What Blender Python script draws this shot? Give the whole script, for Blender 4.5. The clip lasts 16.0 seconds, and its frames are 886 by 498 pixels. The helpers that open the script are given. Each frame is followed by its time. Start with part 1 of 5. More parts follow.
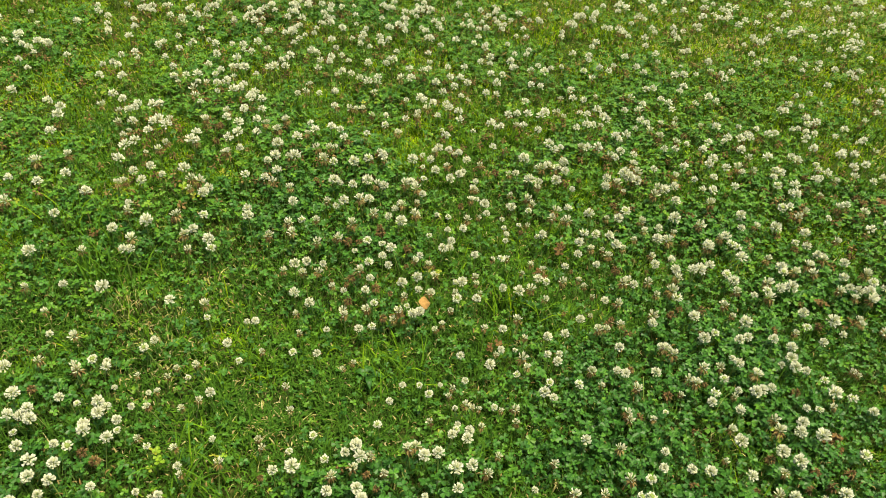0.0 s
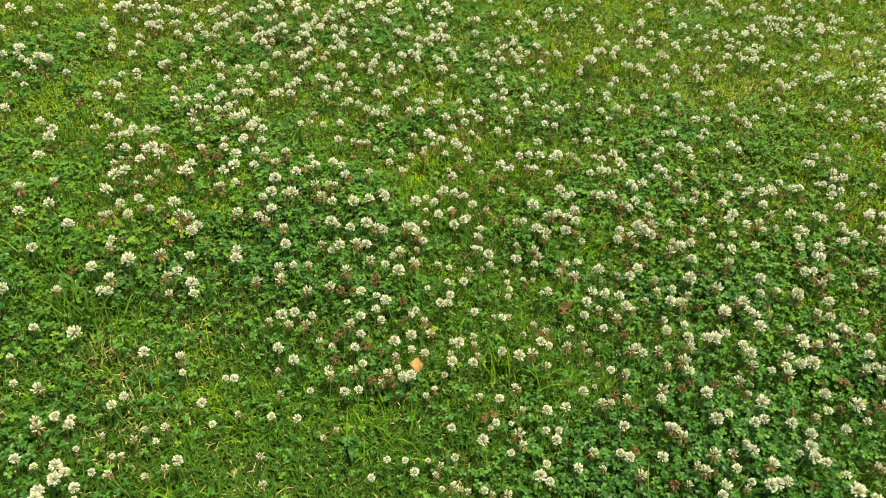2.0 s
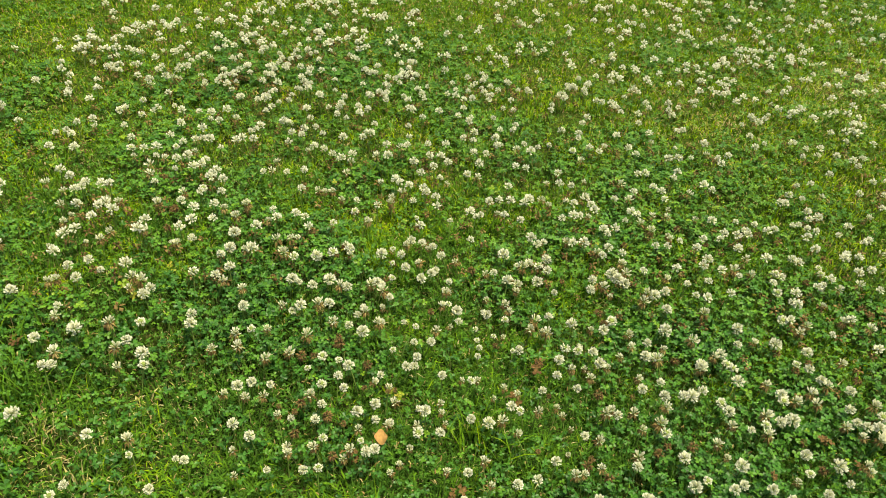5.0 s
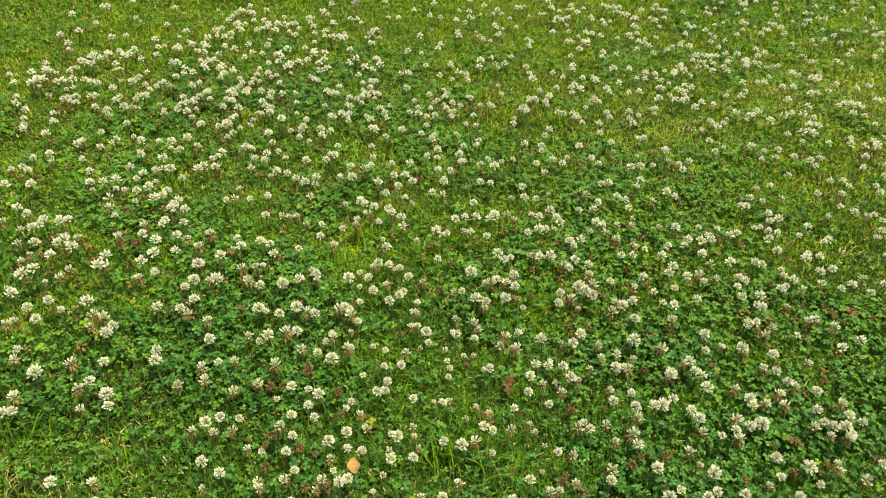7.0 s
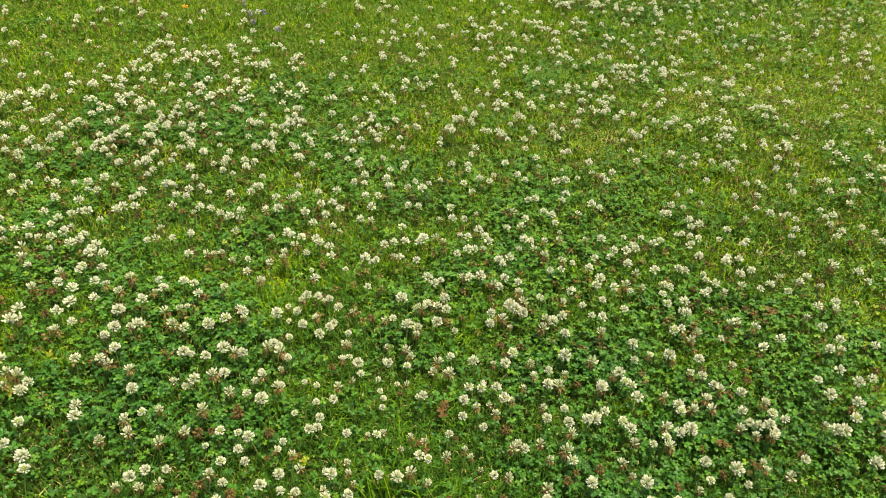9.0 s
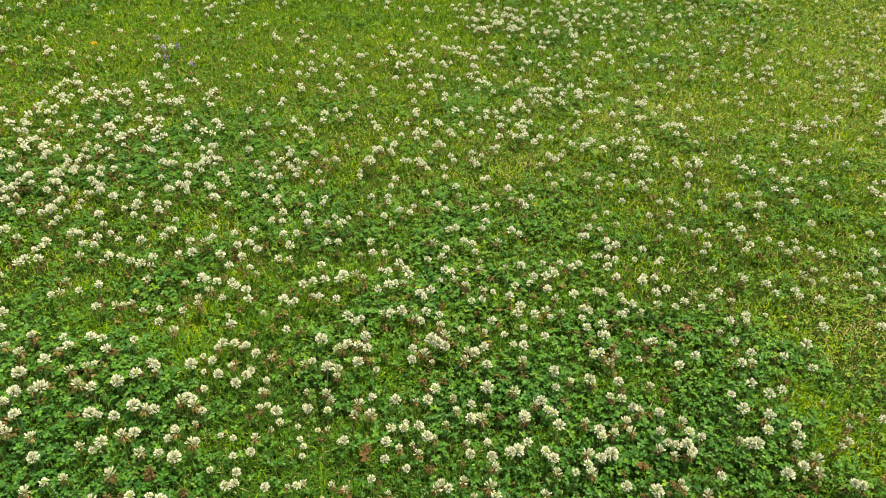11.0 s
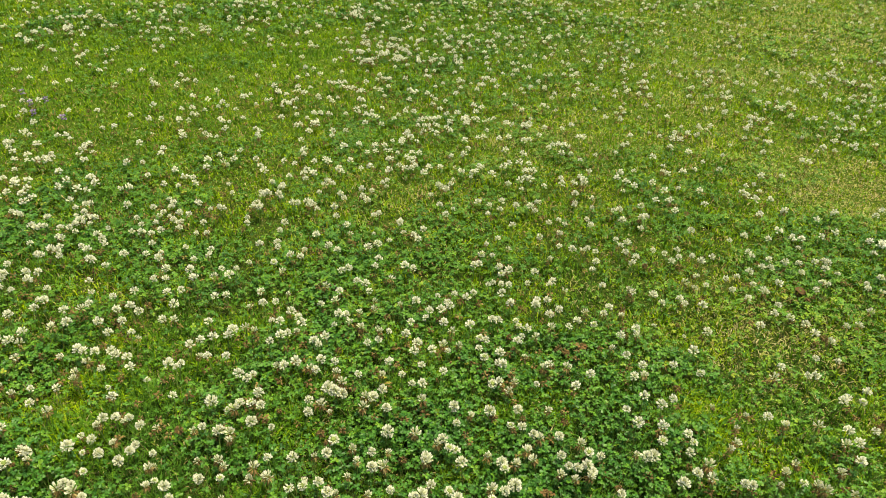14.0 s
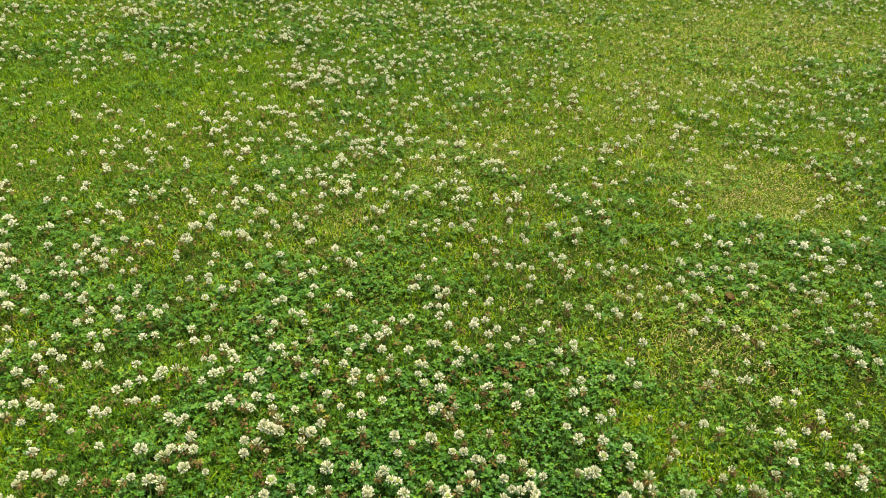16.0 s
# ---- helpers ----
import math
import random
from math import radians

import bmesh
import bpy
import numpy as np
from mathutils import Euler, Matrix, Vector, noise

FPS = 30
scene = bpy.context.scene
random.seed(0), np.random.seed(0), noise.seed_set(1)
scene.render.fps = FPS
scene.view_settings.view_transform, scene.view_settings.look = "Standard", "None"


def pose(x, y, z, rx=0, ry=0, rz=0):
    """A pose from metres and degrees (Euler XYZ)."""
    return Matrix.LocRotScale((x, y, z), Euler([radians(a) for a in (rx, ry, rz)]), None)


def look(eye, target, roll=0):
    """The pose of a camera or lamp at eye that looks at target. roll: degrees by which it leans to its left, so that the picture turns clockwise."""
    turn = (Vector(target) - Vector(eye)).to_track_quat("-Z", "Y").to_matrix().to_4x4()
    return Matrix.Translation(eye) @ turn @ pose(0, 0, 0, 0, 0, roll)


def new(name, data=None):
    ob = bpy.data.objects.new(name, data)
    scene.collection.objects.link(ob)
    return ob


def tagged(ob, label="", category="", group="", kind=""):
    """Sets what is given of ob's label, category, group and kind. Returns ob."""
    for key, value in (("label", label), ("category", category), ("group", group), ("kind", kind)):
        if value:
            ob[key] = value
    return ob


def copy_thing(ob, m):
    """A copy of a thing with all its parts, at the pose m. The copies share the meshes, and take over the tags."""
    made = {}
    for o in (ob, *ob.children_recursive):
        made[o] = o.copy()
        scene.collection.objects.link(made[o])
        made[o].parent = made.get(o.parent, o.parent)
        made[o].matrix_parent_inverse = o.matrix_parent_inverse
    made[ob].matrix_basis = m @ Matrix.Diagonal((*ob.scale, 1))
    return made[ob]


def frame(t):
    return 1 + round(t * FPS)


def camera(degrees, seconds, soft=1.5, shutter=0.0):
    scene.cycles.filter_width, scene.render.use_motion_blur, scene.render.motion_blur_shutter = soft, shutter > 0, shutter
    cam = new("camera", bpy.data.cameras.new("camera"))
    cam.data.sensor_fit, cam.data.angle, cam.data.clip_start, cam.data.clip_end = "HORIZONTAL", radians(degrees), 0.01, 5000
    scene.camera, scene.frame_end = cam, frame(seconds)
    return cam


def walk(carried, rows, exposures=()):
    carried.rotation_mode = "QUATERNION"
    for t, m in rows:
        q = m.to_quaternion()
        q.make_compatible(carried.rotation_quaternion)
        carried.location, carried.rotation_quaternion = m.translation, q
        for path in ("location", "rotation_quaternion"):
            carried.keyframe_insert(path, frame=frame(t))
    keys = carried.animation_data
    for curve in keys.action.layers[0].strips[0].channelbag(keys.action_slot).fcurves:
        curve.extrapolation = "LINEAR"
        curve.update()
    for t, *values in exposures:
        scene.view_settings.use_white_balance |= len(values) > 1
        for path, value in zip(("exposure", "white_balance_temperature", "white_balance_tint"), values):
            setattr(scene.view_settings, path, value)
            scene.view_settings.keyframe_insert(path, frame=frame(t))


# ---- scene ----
cam = camera(64.5, 16.0, soft=1.0)
PATH = [
    (0, (0.008, -0.024, 0.707), (0.041, 1.527, -0.554), 5.2),
    (0.5, (0.01, -0.001, 0.707), (0.038, 1.555, -0.549), 6.2),
    (1, (0.013, 0.022, 0.709), (0.024, 1.585, -0.539), 6.7),
    (1.5, (0.015, 0.044, 0.714), (0.022, 1.61, -0.531), 7.0),
    (2, (0.019, 0.064, 0.717), (0.018, 1.633, -0.523), 7.2),
    (2.5, (0.022, 0.081, 0.722), (0.019, 1.654, -0.514), 7.5),
    (3, (0.023, 0.095, 0.725), (0.027, 1.673, -0.503), 7.9),
    (3.5, (0.025, 0.108, 0.73), (0.035, 1.692, -0.491), 7.8),
    (4, (0.028, 0.119, 0.733), (0.047, 1.71, -0.479), 7.6),
    (6.5, (0.046, 0.14, 0.75), (0.137, 1.757, -0.424), 6.2),
    (7, (0.05, 0.142, 0.753), (0.158, 1.764, -0.413), 5.7),
    (7.5, (0.058, 0.144, 0.757), (0.189, 1.77, -0.4), 5.4),
    (8, (0.065, 0.146, 0.763), (0.232, 1.776, -0.385), 5.2),
    (8.5, (0.073, 0.15, 0.768), (0.279, 1.782, -0.37), 4.9),
    (9, (0.082, 0.152, 0.772), (0.336, 1.787, -0.352), 4.9),
    (11.3, (0.128, 0.167, 0.798), (0.569, 1.804, -0.263), 4.9),
    (11.5, (0.13, 0.168, 0.798), (0.588, 1.804, -0.257), 5.0),
    (12, (0.138, 0.17, 0.803), (0.637, 1.801, -0.241), 4.8),
    (12.5, (0.147, 0.171, 0.807), (0.676, 1.799, -0.226), 4.4),
    (13, (0.159, 0.172, 0.81), (0.727, 1.795, -0.211), 4.0),
    (13.5, (0.168, 0.174, 0.814), (0.778, 1.789, -0.196), 3.8),
    (14, (0.177, 0.175, 0.819), (0.825, 1.781, -0.182), 3.4),
    (14.5, (0.187, 0.176, 0.823), (0.872, 1.773, -0.167), 3.1),
    (15, (0.194, 0.178, 0.825), (0.916, 1.765, -0.154), 3.1),
    (15.5, (0.201, 0.178, 0.828), (0.953, 1.758, -0.142), 3.0),
    (16, (0.207, 0.18, 0.832), (0.997, 1.748, -0.125), 2.7),
]
walk(cam, [(t, look(eye, target, roll)) for t, eye, target, roll in PATH], [(0, 0.80, 8000, 4.5), (11, 0.76, 8000, 4.5), (16, 0.78, 8000, 4.5)])

# ---- world, sun and exposure ----
world = bpy.data.worlds.new("overcast_sky")
scene.world = world
world.use_nodes = True
sky = world.node_tree.nodes.new("ShaderNodeTexSky")
sky.sky_type, sky.sun_disc = "NISHITA", False
sky.sun_elevation, sky.sun_rotation = radians(78), radians(90)
sky.air_density, sky.dust_density, sky.ozone_density = 1.0, 4.0, 1.0
world.node_tree.links.new(sky.outputs[0], world.node_tree.nodes["Background"].inputs[0])
world.node_tree.nodes["Background"].inputs[1].default_value = 0.105

sun = new("sun", bpy.data.lights.new("sun", "SUN"))
sun.data.energy, sun.data.angle, sun.data.color = 3.3, radians(20), (1.0, 0.95, 0.85)
sun.matrix_world = look((0.21 * 9, 0.0, 1.0 * 9), (0, 0, 0))


# ---- materials ----
def material(name, rough=0.6, specular=0.3):
    m = bpy.data.materials.new(name)
    m.use_nodes = True
    b = m.node_tree.nodes["Principled BSDF"]
    b.inputs["Roughness"].default_value = rough
    b.inputs["Specular IOR Level"].default_value = specular
    return m, m.node_tree.nodes, m.node_tree.links, b


def ramp(nodes, stops):
    r = nodes.new("ShaderNodeValToRGB")
    while len(r.color_ramp.elements) < len(stops):
        r.color_ramp.elements.new(0.5)
    for e, (p, c) in zip(r.color_ramp.elements, stops):
        e.position, e.color = p, (*c, 1)
    return r


def noise_node(nodes, links, scale, detail=4.0, coords="Object"):
    n, c = nodes.new("ShaderNodeTexNoise"), nodes.new("ShaderNodeTexCoord")
    n.inputs["Scale"].default_value, n.inputs["Detail"].default_value = scale, detail
    links.new(c.outputs[coords], n.inputs["Vector"])
    return n


def mixed(nodes, links, a, b, factor, blend="MIX"):
    x = nodes.new("ShaderNodeMix")
    x.data_type, x.blend_type = "RGBA", blend
    for socket, value in ((x.inputs["A"], a), (x.inputs["B"], b), (x.inputs["Factor"], factor)):
        if isinstance(value, (int, float)):
            socket.default_value = value
        elif isinstance(value, tuple):
            socket.default_value = (*value, 1)
        else:
            links.new(value, socket)
    return x.outputs["Result"]


def plant_material(name, stops, rough=0.5, specular=0.35, through_light=0.14, spread=0.5, shift_by=0.2):
    """Leaves, blades and petals: the colour goes by the plant's tone (0 to 1), with small random shifts from piece to piece."""
    m, nodes, links, b = material(name, rough, specular)
    tone = nodes.new("ShaderNodeAttribute")
    tone.attribute_name = "tone"
    geo = nodes.new("ShaderNodeNewGeometry")
    shift = nodes.new("ShaderNodeMath")
    shift.operation = "MULTIPLY_ADD"
    links.new(geo.outputs["Random Per Island"], shift.inputs[0])
    shift.inputs[1].default_value = shift_by
    links.new(tone.outputs["Fac"], shift.inputs[2])
    r = ramp(nodes, stops)
    links.new(shift.outputs[0], r.inputs[0])
    n = noise_node(nodes, links, 260.0, 2.0)
    bright = nodes.new("ShaderNodeMapRange")
    links.new(n.outputs["Fac"], bright.inputs["Value"])
    bright.inputs["From Min"].default_value, bright.inputs["From Max"].default_value = 0.3, 0.7
    bright.inputs["To Min"].default_value, bright.inputs["To Max"].default_value = 1 - spread * 0.5, 1 + spread * 0.4
    hsv = nodes.new("ShaderNodeHueSaturation")
    links.new(r.outputs[0], hsv.inputs["Color"])
    links.new(bright.outputs[0], hsv.inputs["Value"])
    links.new(hsv.outputs[0], b.inputs["Base Color"])
    if through_light:
        t, add = nodes.new("ShaderNodeBsdfTranslucent"), nodes.new("ShaderNodeMixShader")
        links.new(hsv.outputs[0], t.inputs["Color"])
        add.inputs[0].default_value = through_light
        links.new(b.outputs[0], add.inputs[1])
        links.new(t.outputs[0], add.inputs[2])
        links.new(add.outputs[0], nodes["Material Output"].inputs["Surface"])
    return m


def soil_material():
    m, nodes, links, b = material("soil_and_thatch", 0.95, 0.0)
    fine, broad = noise_node(nodes, links, 170.0, 8.0), noise_node(nodes, links, 3.0, 4.0)
    r = ramp(nodes, [(0.36, (0.006, 0.008, 0.003)), (0.48, (0.020, 0.026, 0.008)), (0.57, (0.060, 0.065, 0.020)), (0.70, (0.17, 0.14, 0.06))])
    links.new(fine.outputs["Fac"], r.inputs[0])
    green = ramp(nodes, [(0.35, (0.020, 0.052, 0.008)), (0.65, (0.050, 0.085, 0.012))])
    links.new(broad.outputs["Fac"], green.inputs[0])
    # Brighter green mixed in by tone, to lighten the far ground.
    thatch_bright = nodes.new("ShaderNodeAttribute")
    thatch_bright.attribute_name = "tone"
    bright_green = ramp(nodes, [(0.30, (0.034, 0.072, 0.009)), (0.50, (0.074, 0.140, 0.014)), (0.72, (0.15, 0.19, 0.035))])
    links.new(fine.outputs["Fac"], bright_green.inputs[0])
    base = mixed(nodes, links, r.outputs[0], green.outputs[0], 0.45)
    links.new(mixed(nodes, links, base, bright_green.outputs[0], thatch_bright.outputs["Fac"]), b.inputs["Base Color"])
    bump = nodes.new("ShaderNodeBump")
    bump.inputs["Strength"].default_value, bump.inputs["Distance"].default_value = 0.8, 0.01
    links.new(fine.outputs["Fac"], bump.inputs["Height"])
    links.new(bump.outputs[0], b.inputs["Normal"])
    return m


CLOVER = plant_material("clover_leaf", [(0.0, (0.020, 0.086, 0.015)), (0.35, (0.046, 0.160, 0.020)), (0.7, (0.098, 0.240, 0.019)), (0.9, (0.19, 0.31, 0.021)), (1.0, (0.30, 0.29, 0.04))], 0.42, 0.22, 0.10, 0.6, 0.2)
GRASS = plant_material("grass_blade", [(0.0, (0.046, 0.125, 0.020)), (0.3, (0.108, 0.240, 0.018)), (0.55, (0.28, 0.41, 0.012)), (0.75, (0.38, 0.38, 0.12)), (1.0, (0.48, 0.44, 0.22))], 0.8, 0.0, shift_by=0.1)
PETAL = plant_material("clover_petal", [(0.0, (0.74, 0.76, 0.63)), (0.35, (0.69, 0.71, 0.51)), (0.7, (0.56, 0.59, 0.33)), (1.0, (0.37, 0.43, 0.16))], 0.6, 0.25, 0.25, 0.12, 0.12)
BROWN = plant_material("withered_floret", [(0.0, (0.42, 0.36, 0.15)), (0.4, (0.28, 0.20, 0.07)), (0.75, (0.165, 0.110, 0.040)), (1.0, (0.090, 0.060, 0.024))], 0.8, 0.15, 0.12, 0.4)
STEM = plant_material("flower_stem", [(0.0, (0.09, 0.20, 0.03)), (0.5, (0.17, 0.27, 0.06)), (1.0, (0.25, 0.22, 0.09))], 0.6, 0.12, 0.1, 0.2)
PURPLE = plant_material("purple_petal", [(0.0, (0.17, 0.12, 0.30)), (0.5, (0.28, 0.20, 0.44)), (1.0, (0.38, 0.29, 0.48))], 0.6, 0.25, 0.25, 0.3)
YELLOW = plant_material("yellow_petal", [(0.0, (0.75, 0.40, 0.02)), (1.0, (0.80, 0.50, 0.05))], 0.6, 0.25, 0.2, 0.2)
DEAD = plant_material("dead_leaf", [(0.0, (0.50, 0.30, 0.10)), (0.5, (0.22, 0.135, 0.045)), (1.0, (0.11, 0.065, 0.022))], 0.75, 0.2, 0.15, 0.4)
SOIL = soil_material()

# ---- the lie of the land ----
rng = np.random.default_rng(7)
LATTICE = rng.random((64, 64))


def wave(x, y, size, seed=0.0):
    """Smooth value noise from 0 to 1, in patches of about that size in metres."""
    u, v = np.asarray(x) / size + 17.3 + seed * 3.7, np.asarray(y) / size + 5.1 + seed * 7.9
    i, j = np.floor(u).astype(int), np.floor(v).astype(int)
    fu, fv = u - i, v - j
    fu, fv = fu * fu * (3 - 2 * fu), fv * fv * (3 - 2 * fv)
    at = lambda a, b: LATTICE[(i + a) % 64, (j + b) % 64]
    return (at(0, 0) * (1 - fu) + at(1, 0) * fu) * (1 - fv) + (at(0, 1) * (1 - fu) + at(1, 1) * fu) * fv


def hump(x, y, cx, cy, r):
    return np.exp(-((x - cx) ** 2 + (y - cy) ** 2) / r**2)


def swell(x, y):
    """The broad rises and hollows of the lawn."""
    x, y = np.asarray(x, float), np.asarray(y, float)
    return (0.030 * hump(x, y, -0.50, 0.93, 0.38) - 0.014 * hump(x, y, 0.45, 0.80, 0.30) - 0.012 * hump(x, y, 0.03, 2.05, 0.4)
            + 0.010 * hump(x, y, 1.0, 1.75, 0.45))


def lie(x, y):
    """The ground's height: the swell, small bumps, and a slight rise to the shorter-stalked lawn beyond."""
    x, y = np.asarray(x, float), np.asarray(y, float)
    return swell(x, y) + 0.006 * (wave(x, y, 0.22) - 0.5) * hump(x, y, 1, 2, 12) + 0.014 * np.clip((np.hypot(x - 0.1, y - 0.15) - 0.9) / 1.0, 0, 1)


# Grassy stretches (x, y, radius, how grassy, how dry) and stretches of dense clover (x, y, radius, how dense).
GRASSY = [
    (-0.50, 3.00, 0.45, 1.0, -0.1), (-0.95, 2.10, 0.45, 1.0, -0.1), (-0.70, 2.35, 0.50, 1.0, -0.1), (-0.15, 2.50, 0.38, 0.8, -0.05), (0.22, 2.00, 0.25, 0.5, 0.40),
    (0.10, 1.00, 0.26, 0.55, 0.15), (-0.60, 1.28, 0.20, 0.7, 0.45), (-0.25, 1.34, 0.14, 0.6, 0.25), (-0.32, 0.68, 0.20, 1.5, 0.05), (-0.13, 0.52, 0.15, 1.3, 0.05), (-0.05, 0.62, 0.10, 0.8, 0.05), (-0.30, 0.48, 0.14, 0.8, 0.05), (0.20, 2.75, 0.50, 1.0, -0.1),
]
GRASSY += [
    (0.50, 3.15, 0.60, 1.0, 0.05), (0.10, 4.70, 0.70, 0.8, 0.45), (1.85, 2.06, 0.40, 0.9, 0.55), (1.90, 1.48, 0.26, 1.4, 1.5),
    (3.90, 3.35, 0.80, 1.2, 0.95), (1.12, 0.92, 0.26, 0.25, 0.55), (1.30, 1.03, 0.24, 0.30, 0.55), (0.90, 1.22, 0.12, 0.40, 0.45),
    (1.24, 1.99, 0.32, 0.8, 0.60), (0.70, 1.75, 0.25, 0.4, 0.45), (2.60, 2.60, 0.60, 0.7, 0.55),
]
CLOVERY = [
    (0.12, 1.12, 0.32, 0.3), (0.44, 0.98, 0.28, 0.3), (0.00, 1.85, 0.36, 0.6), (-0.50, 1.75, 0.36, 0.7), (-0.05, 3.72, 0.45, 0.8),
    (0.50, 4.06, 0.45, 0.8), (1.50, 4.20, 0.60, 0.9), (1.18, 1.44, 0.24, 0.35), (1.50, 1.42, 0.20, 0.35), (2.24, 1.81, 0.25, 0.6),
    (3.38, 2.20, 0.50, 0.7), (1.88, 1.15, 0.25, 0.2), (0.30, 0.55, 0.35, 0.3), (0.30, 1.45, 0.30, 0.3),
]


# Spots where the sward is thin and brown: x, y, radius.
WORN = [(-0.39, 0.64, 0.05), (-0.31, 0.56, 0.05), (-0.29, 0.71, 0.045), (-0.26, 0.73, 0.04), (-0.32, 0.80, 0.04), (-0.26, 0.77, 0.04), (-0.17, 0.48, 0.04), (0.36, 0.50, 0.05), (-0.35, 0.62, 0.06)]


def worn(x, y):
    w = 0 * x
    for px, py, r in WORN:
        w = np.maximum(w, hump(x, y, px, py, r))
    return w


def cover(x, y):
    """How much of the sward is clover (0 to 1), and how dry the rest is (0 to 1)."""
    c = 0.50 + 0.5 * (wave(x, y, 0.35, 1) - 0.5) + 0.9 * (wave(x, y, 0.13, 2) - 0.5) + 0.8 * (wave(x, y, 0.05, 11) - 0.5)
    d = 0.04 + 0.3 * (wave(x, y, 0.5, 3) - 0.5) + 0.45 * (wave(x, y, 0.12, 4) - 0.5) + 0.3 * (wave(x, y, 0.05, 15) - 0.5)
    far = np.clip((np.hypot(x - 0.1, y - 0.15) - 1.6) / 2.0, 0, 1)
    c = c + 0.12 * far - 0.12 * np.clip((np.hypot(x - 0.2, y - 0.3) - 0.7) / 0.8, 0, 1)
    d = d + 0.16 * far + 0.34 * np.clip((x - 1.0) / 1.5, 0, 1) * far
    for px, py, r, g, dry in GRASSY:
        k = hump(x, y, px, py, r)
        c, d = c - 0.26 * g * k, d + (dry - 0.15) * k
    for px, py, r, g in CLOVERY:
        k = hump(x, y, px, py, r)
        c, d = c + 0.22 * g * k, d - 0.2 * k
    return np.clip(c, 0.12, 1), np.clip(d, 0, 1)


def pale_spots(x, y):
    """Where the leaves are paler."""
    return hump(x, y, 0.16, 1.02, 0.34) + 0.8 * hump(x, y, 0.55, 1.25, 0.25)


# The stretch of lawn that is planted blade by blade, as corners on the plan.
BEDS = [(-0.75, 0.05), (0.75, 0.05), (1.45, 0.35), (2.25, 0.95), (6.6, 3.55), (6.3, 4.6), (2.6, 5.3), (-0.5, 5.9), (-1.1, 3.8), (-1.5, 2.4), (-1.35, 1.5), (-0.85, 0.6)]


def in_beds(x, y):
    inside = np.zeros(len(x), bool)
    for (ax, ay), (bx, by) in zip(BEDS, BEDS[1:] + BEDS[:1]):
        if ay != by:
            inside ^= ((ay > y) != (by > y)) & (x < (bx - ax) * (y - ay) / (by - ay) + ax)
    return inside


def strewn(per_m2, near, far):
    """Random places in the beds, between two distances from where the path begins."""
    x0, x1, y0, y1 = -1.5, 6.6, 0.05, 5.9
    n = int(per_m2 * (x1 - x0) * (y1 - y0))
    x, y = rng.uniform(x0, x1, n), rng.uniform(y0, y1, n)
    d = np.hypot(x - 0.1, y - 0.15)
    keep = (d >= near) & (d < far) & in_beds(x, y)
    return x[keep], y[keep]


# ---- mesh helpers ----
def turned(yaw, tilt, heading):
    """Rotations: a spin by yaw about the upright, then a lean by tilt towards heading. Arrays of n angles give n x 3 x 3."""
    c, s = np.cos(yaw), np.sin(yaw)
    o, l = np.zeros_like(c), np.ones_like(c)
    spin = np.stack([np.stack([c, -s, o], -1), np.stack([s, c, o], -1), np.stack([o, o, l], -1)], -2)
    kx, ky = -np.sin(heading), np.cos(heading)
    c, s = np.cos(tilt), np.sin(tilt)
    lean = np.stack([np.stack([c + kx * kx * (1 - c), kx * ky * (1 - c), ky * s], -1),
                     np.stack([kx * ky * (1 - c), c + ky * ky * (1 - c), -kx * s], -1),
                     np.stack([-ky * s, kx * s, c], -1)], -2)
    return lean @ spin


def soup(name, groups, mats, smooth=False):
    """One mesh object from groups of (points n x k x 3, triangles m x 3 over the k points, tone n or n x k, material number)."""
    P, F, T, M, base = [], [], [], [], 0
    for pts, tris, tone, slot in groups:
        n, k = pts.shape[:2]
        P.append(pts.reshape(-1, 3))
        F.append((np.asarray(tris)[None] + base + k * np.arange(n)[:, None, None]).reshape(-1, 3))
        tone = np.asarray(tone, float)
        T.append(np.broadcast_to(tone[:, None] if tone.ndim == 1 else tone, (n, k)).ravel())
        M.append(np.full(n * len(tris), slot))
        base += n * k
    P, F, T, M = np.concatenate(P), np.concatenate(F), np.concatenate(T), np.concatenate(M)
    me = bpy.data.meshes.new(name)
    me.vertices.add(len(P))
    me.vertices.foreach_set("co", P.astype(np.float32).ravel())
    me.loops.add(F.size)
    me.loops.foreach_set("vertex_index", F.astype(np.int32).ravel())
    me.polygons.add(len(F))
    me.polygons.foreach_set("loop_start", np.arange(0, F.size, 3, dtype=np.int32))
    me.polygons.foreach_set("material_index", M.astype(np.int32))
    me.polygons.foreach_set("use_smooth", np.full(len(F), smooth))
    for m in mats:
        me.materials.append(m)
    me.attributes.new("tone", "FLOAT", "POINT").data.foreach_set("value", np.clip(T, 0, 1).astype(np.float32))
    me.update()
    me.validate()
    return me


def part(name, me, parent, label=""):
    ob = new(name, me)
    ob.parent = parent
    return tagged(ob, label)


